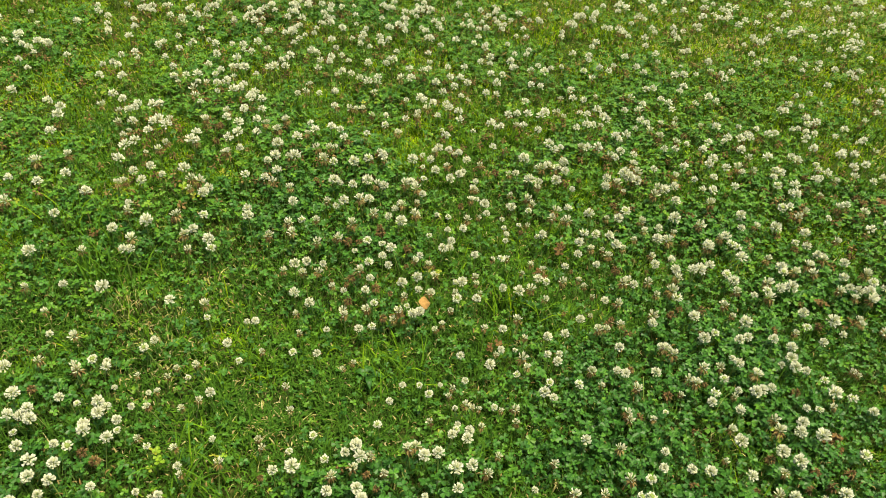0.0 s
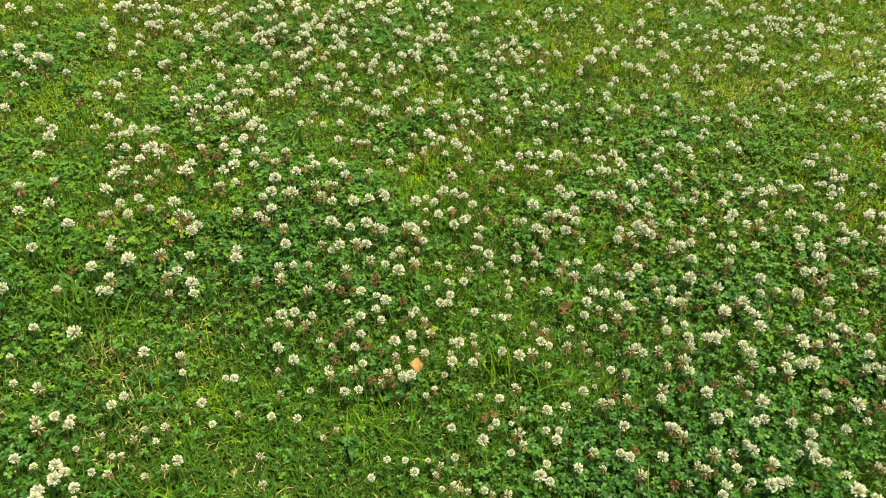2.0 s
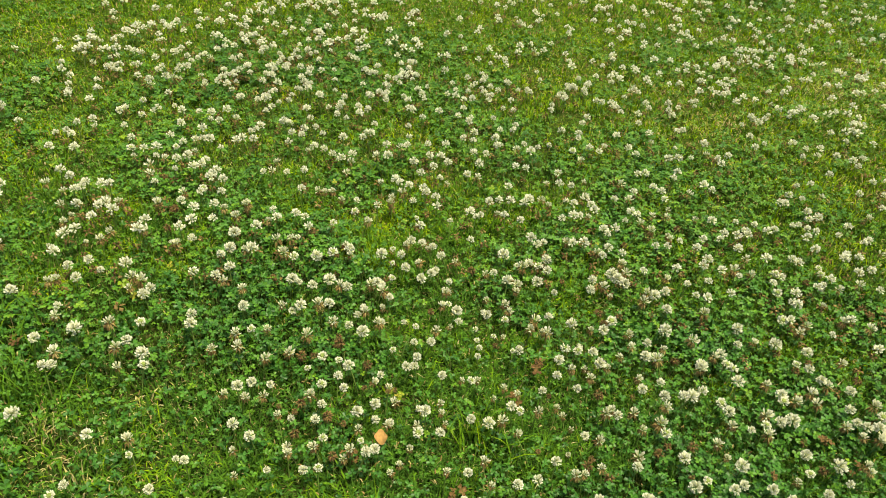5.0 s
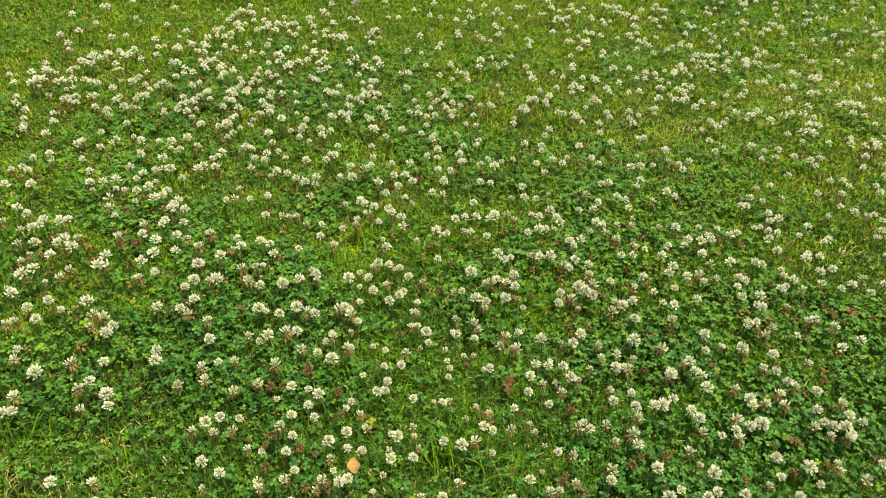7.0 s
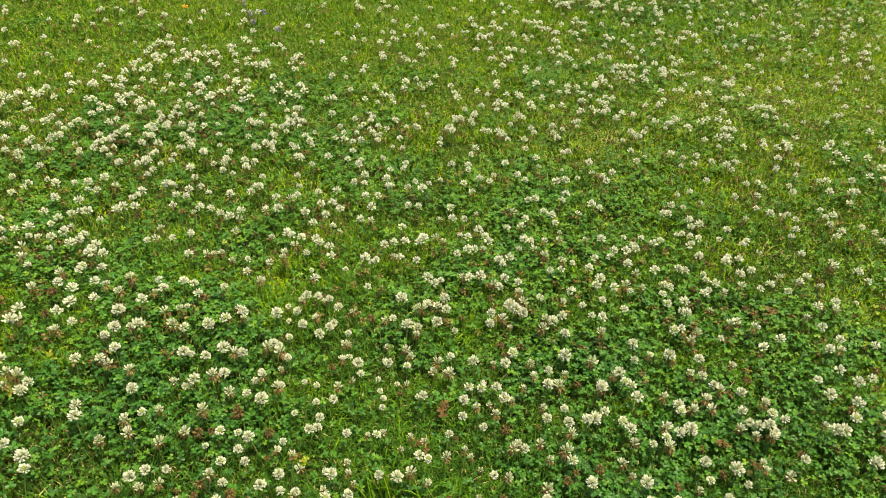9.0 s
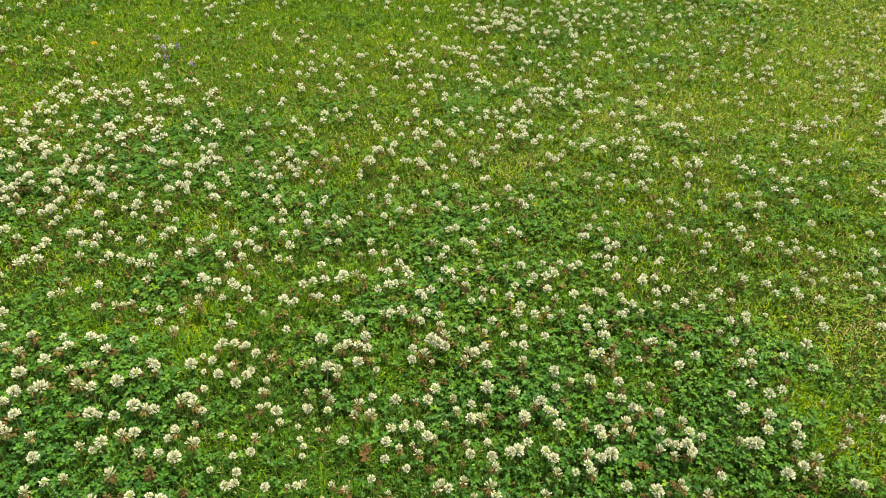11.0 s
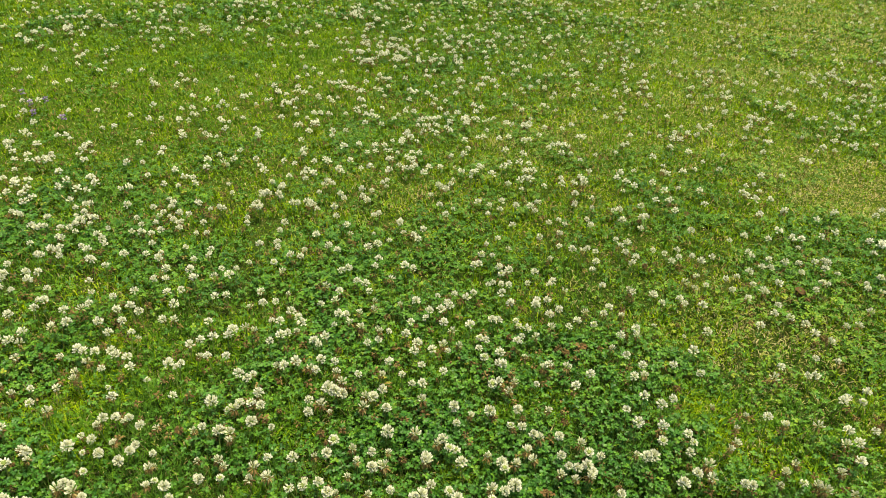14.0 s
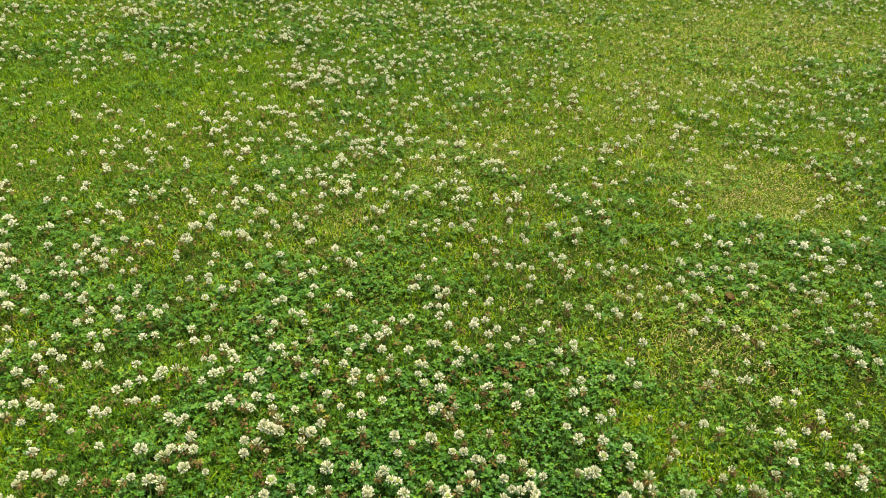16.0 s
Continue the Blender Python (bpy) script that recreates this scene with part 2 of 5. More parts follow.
# ---- ground: one sheet to the horizon ----
def ground():
    steps = np.concatenate([np.arange(0, 7, 0.11), 7 * 1.25 ** np.arange(0, 26)])
    ax = np.concatenate([-steps[:0:-1], steps])
    X, Y = np.meshgrid(ax + 1.5, ax + 2.5, indexing="ij")
    n = len(ax)
    P = np.stack([X, Y, lie(X, Y)], -1).reshape(1, -1, 3)
    i = (np.arange(n - 1)[:, None] * n + np.arange(n - 1)[None]).ravel()
    tris = np.concatenate([np.stack([i, i + n, i + n + 1], -1), np.stack([i, i + n + 1, i + 1], -1)])
    c, d = cover(X, Y)
    # Far ground is painted brighter so gaps between sparse blades don't read dark.
    far_bright = np.clip(0.9 - 0.8 * c, 0, 1) * np.interp(np.hypot(X - 0.1, Y - 0.15), [1.1, 2.7], [0.0, 1.0])
    # Outside the beds this brighter green fills in for unplanted lawn.
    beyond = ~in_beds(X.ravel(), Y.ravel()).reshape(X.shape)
    far_bright = np.where(beyond, np.interp(np.hypot(X - 0.4, Y - 0.6), [0.7, 2.4], [0.25, 0.6]) + 0.4 * wave(X, Y, 0.6, 21), far_bright)
    ob = new("ground", soup("ground", [(P, tris, far_bright.reshape(1, -1), 0)], [SOIL], True))
    tagged(ob, "dark soil and thatch under a green clover lawn", "ground", kind="structure")


ground()


# ---- clover leaves ----
def clover_shape(fine):
    """A leaf of three heart-shaped leaflets, about 1 across, folded along their midribs, on a thin stalk that ends at 1 below."""
    P, F = [(0, 0, 0)], []
    for a in (0.0, 2.2, -2.2):
        c, s = math.cos(a), math.sin(a)
        if fine:
            outline = [(0.18, 0.19, 0.05), (0.46, 0.23, 0.05), (0.50, 0.0, -0.03), (0.46, -0.23, 0.05), (0.18, -0.19, 0.05)]
        else:
            outline = [(0.36, 0.24, 0.05), (0.52, 0.0, -0.02), (0.36, -0.24, 0.05)]
        b = len(P)
        P += [(c * u - s * v, s * u + c * v, w) for u, v, w in outline]
        mid = b + len(outline) // 2
        if fine:
            F += [(0, b + 1, b), (0, mid, b + 1), (0, b + 3, mid), (0, b + 4, b + 3)]
        else:
            F += [(0, b + 1, b), (0, b + 2, b + 1)]
    return np.array(P), np.array(F)


def clover_leaves(name, label, per_m2, near, far, fine, size, stalks):
    x, y = strewn(per_m2, near, far)
    c, d = cover(x, y)
    k = rng.random(len(x)) < c * (1 - 0.8 * worn(x, y))
    x, y, c, d = x[k], y[k], c[k], d[k]
    n = len(x)
    shape, tris = clover_shape(fine)
    far = np.hypot(x - 0.1, y - 0.15)
    s = size * rng.uniform(0.45, 1.3, n) * (0.78 + 0.28 * c)
    R = turned(rng.uniform(0, 6.28, n), np.abs(rng.normal(0, 0.62, n)), rng.uniform(0, 6.28, n))
    high = (0.008 + 0.029 * rng.random(n)) * (0.70 + 0.32 * c) * np.interp(far, [0.9, 1.9], [1.0, 0.8])
    at = np.stack([x, y, lie(x, y) + high], -1)
    pts = np.einsum("nij,nkj->nki", R, shape[None] * s[:, None, None]) + at[:, None]
    # Leaves get paler and yellower farther from the path's start.
    tone = np.clip(rng.normal(0, 1, n) * 0.15 + np.interp(far, [0.5, 0.7, 0.95, 1.4], [0.17, 0.22, 0.36, 0.40]) + 0.22 * d - 0.14 * (c - 0.5) + 0.06 * pale_spots(x, y) + 0.18 * (wave(x, y, 0.07, 9) - 0.5), 0, 0.78)
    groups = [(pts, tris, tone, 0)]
    if stalks:
        w = 0.0006
        foot = at + np.stack([rng.normal(0, 0.006, n), rng.normal(0, 0.006, n), -high - 0.002], -1)
        ring = np.array([(w, 0, 0), (-w / 2, w * 0.87, 0), (-w / 2, -w * 0.87, 0)])
        stalk = np.concatenate([at[:, None] + ring[None], foot[:, None]], 1)
        groups.append((stalk, [(0, 1, 3), (1, 2, 3), (2, 0, 3)], tone + 0.2, 1))
    tagged(new(name, soup(name, groups, [CLOVER, STEM])), label, "clover", kind="stuff")


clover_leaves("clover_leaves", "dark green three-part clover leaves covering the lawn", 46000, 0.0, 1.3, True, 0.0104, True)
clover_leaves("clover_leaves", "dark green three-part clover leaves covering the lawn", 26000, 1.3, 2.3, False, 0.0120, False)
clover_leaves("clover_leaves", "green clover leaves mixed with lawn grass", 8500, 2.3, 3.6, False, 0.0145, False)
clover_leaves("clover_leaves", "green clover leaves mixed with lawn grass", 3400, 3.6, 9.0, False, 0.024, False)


# ---- grass ----
def blades(x, y, length, width, tone, lean, joints):
    """Bent, tapering blades of grass, each a strip with a fold, rooted at x, y."""
    n = len(x)
    heading = rng.uniform(0, 6.28, n)
    along, side = np.stack([np.cos(heading), np.sin(heading), 0 * heading], -1), np.stack([-np.sin(heading), np.cos(heading), 0 * heading], -1)
    up = np.array([0, 0, 1.0])
    foot = np.stack([x, y, lie(x, y) - 0.002], -1)
    P = []
    at, a = foot, lean * 0.45
    for j in range(joints):
        w = width * (1.0, 0.9, 0.6)[j] if joints == 3 else width * (1.0, 0.8)[j]
        P += [at + side * w[:, None] / 2, at - side * w[:, None] / 2]
        step = (length / joints)[:, None]
        at = at + step * (along * np.sin(a)[:, None] + up * np.cos(a)[:, None])
        a = a + lean * 0.55
    P.append(at)
    tris = []
    for j in range(joints - 1):
        b = 2 * j
        tris += [(b, b + 1, b + 3), (b, b + 3, b + 2)]
    tris.append((2 * joints - 2, 2 * joints - 1, 2 * joints))
    return np.stack(P, 1), tris, tone, 0


def grass(name, label, per_m2, near, far, length, width, joints, tangle=False):
    x, y = strewn(per_m2, near, far)
    c, d = cover(x, y)
    if tangle:
        k = rng.random(len(x)) < np.clip(2.0 - 3.2 * c, 0, 1)
        x, y, c, d = x[k], y[k], c[k], d[k]
    k = rng.random(len(x)) < (1.0 - 0.52 * c) * (0.45 + 1.0 * wave(x, y, 0.025, 16))
    x, y, c, d = x[k], y[k], c[k], d[k]
    n = len(x)
    # Blades go from dull green to yellow-green away from the path's start.
    tone = np.clip(rng.normal(0, 1, n) * np.interp(np.hypot(x - 0.1, y - 0.15), [0.9, 1.5, 2.5], [0.13, 0.17, 0.11]) + np.interp(np.hypot(x - 0.1, y - 0.15), [0.5, 0.75, 1.0, 1.3, 1.8], [-0.12, -0.04, 0.07, 0.16, 0.26]) + 0.14 * d + (0.3 * (wave(x, y, 0.05, 12) - 0.5) + 0.35 * (wave(x, y, 0.09, 19) - 0.5)) * np.interp(np.hypot(x - 0.1, y - 0.15), [1.3, 2.6], [1.0, 0.45]) + 0.08 * pale_spots(x, y), 0, 0.62)
    straw = rng.random(n) < 0.04 + 0.22 * d + 0.75 * np.clip(d - 0.3, 0, 1) ** 1.3 + 0.18 * worn(x, y)
    tone = np.where(straw, rng.uniform(0.62, 1.0, n), tone)
    long = length * rng.uniform(0.45, 1.25, n) * np.where(straw, 0.8, 1.0) * (0.45 + 1.1 * wave(x, y, 0.045, 17)) * (0.8 + 0.7 * c)
    lean = np.clip(np.abs(rng.normal(1.2, 0.6, n)) + 0.5 * tangle + 0.5 * straw, 0.05, 2.0)
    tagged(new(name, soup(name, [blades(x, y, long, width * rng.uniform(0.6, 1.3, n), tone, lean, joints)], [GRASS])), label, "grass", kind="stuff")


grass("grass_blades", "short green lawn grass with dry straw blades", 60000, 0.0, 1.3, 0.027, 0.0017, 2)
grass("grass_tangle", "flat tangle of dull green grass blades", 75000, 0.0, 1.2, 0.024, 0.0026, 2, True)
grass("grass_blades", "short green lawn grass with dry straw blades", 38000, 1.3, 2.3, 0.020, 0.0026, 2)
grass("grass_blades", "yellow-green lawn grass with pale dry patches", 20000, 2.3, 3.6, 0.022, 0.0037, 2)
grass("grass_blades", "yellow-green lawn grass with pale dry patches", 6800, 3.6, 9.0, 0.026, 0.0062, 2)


# ---- dry litter in the sward, and the coarser lawn round the beds ----
def litter(per_m2, near, far, length, width):
    x, y = strewn(per_m2, near, far)
    c, d = cover(x, y)
    k = rng.random(len(x)) < 0.25 + 0.9 * np.clip(wave(x, y, 0.09, 14) - 0.35, 0, 1) + 0.25 * worn(x, y)
    x, y = x[k], y[k]
    n = len(x)
    P, tris, tone, slot = blades(x, y, length * rng.uniform(0.5, 1.3, n), width * rng.uniform(0.6, 1.3, n), rng.uniform(0, 0.45, n), np.clip(rng.normal(1.5, 0.5, n), 0.5, 2.4), 2)
    P = P + np.array([0, 0, 1.0]) * rng.uniform(0.010, 0.028, n)[:, None, None]
    tagged(new("plant_litter", soup("plant_litter", [(P, tris, tone, slot)], [BROWN])), "tan and brown dry bits caught among the leaves", "litter", kind="stuff")


litter(7500, 0.0, 1.5, 0.0065, 0.0015)
litter(5500, 1.5, 2.8, 0.011, 0.0027)


def around(n, spread, cx=1.2, cy=1.8):
    """Random places round the beds, thinning out."""
    x, y = rng.normal(cx, spread, n), rng.normal(cy, spread, n)
    k = ~in_beds(x, y)
    return x[k], y[k]


def lawn_round(blade_places, blade_width, leaf_places, leaf_size):
    """The lawn beside and behind the beds, in coarser blades and leaves."""
    x, y = blade_places
    n = len(x)
    c, d = cover(x, y)
    tone = np.clip(rng.normal(0.12, 0.18, n) + 0.2 * d, 0, 0.9)
    tagged(new("grass_blades", soup("grass_blades", [blades(x, y, rng.uniform(0.02, 0.04, n), blade_width * rng.uniform(0.7, 1.3, n), tone, np.clip(rng.normal(1.1, 0.4, n), 0.1, 1.8), 2)], [GRASS])),
           "coarse green lawn grass round the clover", "grass", kind="stuff")
    x, y = leaf_places
    c, d = cover(x, y)
    k = rng.random(len(x)) < c + 0.2
    x, y, n = x[k], y[k], int(k.sum())
    shape, tris = clover_shape(False)
    R = turned(rng.uniform(0, 6.28, n), np.abs(rng.normal(0, 0.4, n)), rng.uniform(0, 6.28, n))
    at = np.stack([x, y, lie(x, y) + rng.uniform(0.006, 0.03, n)], -1)
    P = np.einsum("nij,nkj->nki", R, shape[None] * (leaf_size * rng.uniform(0.7, 1.3, n))[:, None, None]) + at[:, None]
    tagged(new("clover_leaves", soup("clover_leaves", [(P, tris, np.clip(rng.normal(0.26, 0.17, n), 0, 0.8), 0)], [CLOVER])), "green clover leaves in the lawn all round", "clover", kind="stuff")


lawn_round(around(45000, 3.0), 0.0075, around(22000, 2.6), 0.028)
lawn_round(around(26000, 0.75, 0.2, 0.1), 0.0045, around(34000, 0.65, 0.2, 0.1), 0.019)


# ---- white clover flowers ----
def florets(r, count, top, bottom, reach, wide, droop, seed):
    """Slender closed petals set round a core: directions from top to bottom (degrees from the upright), r long."""
    g = np.random.default_rng(seed)
    i = (np.arange(count) + 0.5) / count
    ct = np.cos(radians(top)) + i * (np.cos(radians(bottom)) - np.cos(radians(top)))
    th = np.arccos(np.clip(ct, -1, 1)) + g.normal(0, 0.12, count)
    ph = np.arange(count) * 2.39996 + g.normal(0, 0.25, count)
    out = np.stack([np.sin(th) * np.cos(ph), np.sin(th) * np.sin(ph), np.cos(th)], -1)
    side = np.stack([-np.sin(ph), np.cos(ph), 0 * ph], -1)
    back = np.cross(out, side)
    long = r * g.uniform(0.85, 1.12, count)[:, None]
    w = wide * g.uniform(0.8, 1.2, count)[:, None]
    tip = out * long + np.array([0, 0, -droop]) * long
    mid = out * long * reach
    ring = [mid + side * w, mid - back * w * 0.8, mid - side * w, mid + back * w * 0.6]
    P = np.stack([out * r * 0.18, *ring, tip], 1)
    return P, [(0, 2, 1), (0, 3, 2), (0, 4, 3), (0, 1, 4), (5, 1, 2), (5, 2, 3), (5, 3, 4), (5, 4, 1)]


def petal_tone(tone):
    """Tone for each point of the petals: greenish cream near the core, pale at the end."""
    # The darker base also paints in the shade between petals.
    return np.clip(np.asarray(tone)[:, None] + np.array([0.8, 0.0, 0.0, 0.0, 0.0, 0.0])[None], 0, 1)


def stem_mesh(high, lean, name="stem"):
    """A thin, slightly bowed stalk up to the head."""
    P, w, sides = [], 0.0009, 5
    for j in range(4):
        u = j / 3
        cx, cz = lean * u * u, high * u - 0.014 * (1 - u)
        for k in range(sides):
            a = 2 * math.pi * k / sides
            P.append((cx + w * math.cos(a), w * math.sin(a), cz))
    tris = []
    for j in range(3):
        for k in range(sides):
            a, b = j * sides + k, j * sides + (k + 1) % sides
            tris += [(a, b, b + sides), (a, b + sides, a + sides)]
    return soup(name, [(np.array([P]), tris, np.array([0.4]), 0)], [STEM], True)


def flower(kind, seed):
    """A clover flower at the origin: an Empty with its stem and head, and brown hanging florets where it is past its best."""
    g = random.Random(seed)
    high, lean = g.uniform(0.042, 0.049), g.uniform(0.0, 0.007)
    root = new({"fresh": "clover_flower", "half": "faded_clover_flower", "bud": "clover_bud", "gone": "withered_clover_flower"}[kind])
    root.empty_display_size = 0.01
    part("stem", stem_mesh(high, lean), root)
    r = g.uniform(0.0076, 0.0096)
    place = np.array([lean, 0, high - 0.001])
    shade = np.random.default_rng(seed)
    if kind == "fresh":
        P, tris = florets(r, 46, 3, 110, 0.92, 0.00142, -0.18, seed)
        tone = petal_tone(np.concatenate([np.linspace(0.34, 0.05, 12), np.full(24, 0.04), np.linspace(0.1, 0.5, 10)]))
        part("flower_head", soup("flower_head", [(P + place, tris, tone, 0)], [PETAL]), root)
        tagged(root, "fresh round white clover flower on a thin green stem", "flower", "clover flowers in the lawn")
    elif kind == "half":
        P, tris = florets(r * 1.08, 17, 5, 60, 0.91, 0.00125, -0.12, seed)
        part("flower_head", soup("flower_head", [(P + place, tris, petal_tone(shade.uniform(0.0, 0.45, 17)), 0)], [PETAL]), root)
        P, tris = florets(r * 1.02, 22, 95, 158, 0.65, 0.0010, 0.30, seed + 1)
        part("withered_fringe", soup("withered_fringe", [(P + place, tris, shade.uniform(0.0, 0.75, 22), 0)], [BROWN]), root, "brown drooping florets")
        tagged(root, "creamy clover flower with brown drooping lower florets", "flower", "faded clover flowers in the lawn")
    elif kind == "bud":
        P, tris = florets(r * 0.80, 30, 44, 106, 0.92, 0.0014, -0.16, seed)
        part("flower_head", soup("flower_head", [(P + place, tris, petal_tone(shade.uniform(0.0, 0.25, 30)), 0)], [PETAL]), root)
        dome = [(0, 0, r * 0.42)] + [(r * a * math.cos(k * math.pi / 4 + a), r * a * math.sin(k * math.pi / 4 + a), r * z * (1 + 0.12 * (k % 2))) for a, z in ((0.28, 0.40), (0.44, 0.18)) for k in range(8)]
        tris = [(0, 1 + k, 1 + (k + 1) % 8) for k in range(8)]
        for k in range(8):
            a, c = 1 + k, 1 + (k + 1) % 8
            tris += [(a, a + 8, c + 8), (a, c + 8, c)]
        part("closed_centre", soup("closed_centre", [(np.array([dome]) + place, tris, np.full(1, 0.5), 0)], [STEM]), root, "closed pale green florets")
        tagged(root, "small pale half-open clover flower on a thin stem", "flower", "clover buds in the lawn")
    else:
        P, tris = florets(r * 0.92, 36, 20, 160, 0.62, 0.00115, 0.25, seed)
        part("flower_head", soup("flower_head", [(P + place, tris, shade.uniform(0.45, 1.0, 36), 0)], [BROWN]), root, "shrivelled brown florets")
        tagged(root, "withered brown clover flower hanging among the leaves", "flower", "withered clover flowers in the lawn")
    return root, (lean, 0, high + 0.003)


stock = {}


def plant(kind, x, y, g, low=0.0):
    """Sets a flower so that its head stands over x, y."""
    key = (kind, g.randrange(7))
    turn, size, lean_by = g.uniform(0, 360), 0.58 + 0.5 * g.random() ** 0.7, (g.uniform(-16, 16), g.uniform(-16, 16))
    fresh_one = key not in stock
    if fresh_one:
        stock[key] = flower(kind, 11 + 31 * key[1] + 7 * len(kind))
    root, head = stock[key]
    size *= 0.72 + 0.30 * min(1.0, 2.0 * float(cover(np.array([x]), np.array([y]))[0][0]))
    size *= 0.84 + 0.30 * min(1.0, max(0.0, (math.hypot(x, y) - 0.55) / 0.45))
    m = pose(0, 0, 0, *lean_by, turn) @ Matrix.Scale(size, 4)
    off = m @ Vector(head)
    bx, by = x - off.x, y - off.y
    m.translation = (bx, by, float(min(lie(bx, by) + 0.010, swell(x, y) + 0.050 - low - off.z)))
    if fresh_one:
        root.matrix_basis = m
    else:
        root.scale, keep = (1, 1, 1), root.matrix_basis.copy()
        copy_thing(root, m)
        root.matrix_basis = keep


pick = random.Random(5)
taken, farther = [], []


def sow(kind, places):
    taken.extend(places)
    for x, y in places:
        plant(kind, x, y, pick, 0.014 if kind == "gone" else 0.0)


def sow_far(kind, places):
    """Flowers that are joined with those strewn over the farther lawn."""
    taken.extend(places)
    farther.extend((x, y, kind == "fresh") for x, y in places)


# Flowers on the plan, from the nearest on: the place of each head.
sow("fresh", [(0.056, 0.395), (0.022, 0.388), (0.141, 0.407), (-0.044, 0.374), (0.053, 0.416), (0.070, 0.421), (-0.051, 0.383), (0.018, 0.429), (0.033, 0.434), (-0.082, 0.381), (-0.051, 0.421), (-0.123, 0.366), (0.065, 0.459), (0.048, 0.463), (0.068, 0.473), (-0.057, 0.435), (-0.069, 0.429), (0.202, 0.468), (-0.122, 0.403), (0.054, 0.484), (-0.163, 0.363), (0.286, 0.439), (-0.142, 0.399), (0.098, 0.511), (0.318, 0.440), (0.051, 0.510), (0.294, 0.464), (0.338, 0.438), (-0.028, 0.510), (0.158, 0.531), (0.171, 0.532), (0.062, 0.548), (0.032, 0.545), (-0.014, 0.535), (0.387, 0.439), (-0.252, 0.365), (0.424, 0.412), (0.093, 0.573), (-0.243, 0.399), (-0.218, 0.438), (-0.277, 0.369), (0.055, 0.585), (0.385, 0.482), (0.179, 0.583), (0.109, 0.604), (0.168, 0.600), (0.265, 0.574), (0.256, 0.581)])
sow("fresh", [(0.431, 0.471), (0.185, 0.604), (0.447, 0.459), (0.483, 0.420), (0.366, 0.538), (-0.321, 0.368), (-0.233, 0.490), (-0.125, 0.570), (0.170, 0.627), (-0.340, 0.347), (0.308, 0.585), (0.400, 0.532), (0.112, 0.640), (0.265, 0.620), (0.195, 0.640), (-0.323, 0.420), (-0.079, 0.621), (0.464, 0.502), (-0.010, 0.648), (-0.368, 0.354), (-0.001, 0.653), (-0.364, 0.370), (-0.121, 0.618), (-0.325, 0.448), (-0.364, 0.385), (0.471, 0.517), (0.489, 0.500), (0.412, 0.570), (-0.318, 0.469), (0.429, 0.562), (-0.391, 0.344), (0.218, 0.666), (-0.351, 0.427), (-0.384, 0.369), (-0.308, 0.494), (0.325, 0.635), (0.438, 0.566), (-0.345, 0.449), (-0.236, 0.570), (0.076, 0.689), (-0.357, 0.438), (-0.342, 0.462), (-0.352, 0.456), (-0.379, 0.413), (0.452, 0.571), (-0.352, 0.466), (-0.211, 0.610), (0.012, 0.699)])
sow("fresh", [(0.490, 0.546), (-0.006, 0.700), (-0.149, 0.652), (0.422, 0.610), (0.136, 0.711), (-0.348, 0.496), (0.113, 0.716), (0.320, 0.673), (-0.029, 0.703), (0.055, 0.717), (-0.224, 0.618), (-0.411, 0.402), (-0.079, 0.691), (0.422, 0.629), (-0.170, 0.661), (-0.008, 0.718), (0.387, 0.653), (-0.110, 0.695), (0.260, 0.713), (0.046, 0.733), (-0.074, 0.712), (-0.414, 0.437), (-0.397, 0.469), (-0.324, 0.564), (-0.366, 0.520), (-0.422, 0.448), (0.166, 0.748), (0.533, 0.570), (-0.429, 0.442), (-0.370, 0.531), (0.497, 0.610), (0.437, 0.656), (-0.052, 0.741), (0.487, 0.622), (-0.438, 0.439), (0.511, 0.607), (0.385, 0.697), (0.498, 0.626), (0.576, 0.548), (0.455, 0.669), (-0.446, 0.467), (-0.062, 0.761), (-0.181, 0.717), (-0.008, 0.774), (-0.145, 0.735), (0.073, 0.784), (0.308, 0.753), (-0.167, 0.730)])
sow("fresh", [(0.486, 0.662), (0.506, 0.648), (0.025, 0.789), (0.210, 0.784), (-0.052, 0.779), (0.035, 0.795), (0.457, 0.694), (0.259, 0.794), (0.036, 0.812), (0.232, 0.810), (-0.475, 0.502), (0.122, 0.836), (0.556, 0.663), (0.055, 0.841), (-0.455, 0.567), (0.031, 0.844), (0.180, 0.848), (0.124, 0.853), (0.237, 0.841), (0.352, 0.808), (-0.041, 0.842), (0.381, 0.798), (-0.415, 0.638), (-0.063, 0.853), (0.296, 0.845), (0.409, 0.804), (0.492, 0.760), (0.548, 0.720), (-0.310, 0.748), (0.592, 0.684), (0.421, 0.804), (0.467, 0.783), (0.382, 0.827), (-0.019, 0.878), (0.587, 0.706), (0.289, 0.866), (0.013, 0.887), (0.439, 0.817), (0.093, 0.900), (-0.055, 0.885), (-0.336, 0.764), (-0.269, 0.809), (-0.472, 0.645), (-0.407, 0.714), (0.535, 0.773), (-0.414, 0.710), (-0.146, 0.870), (0.089, 0.912)])
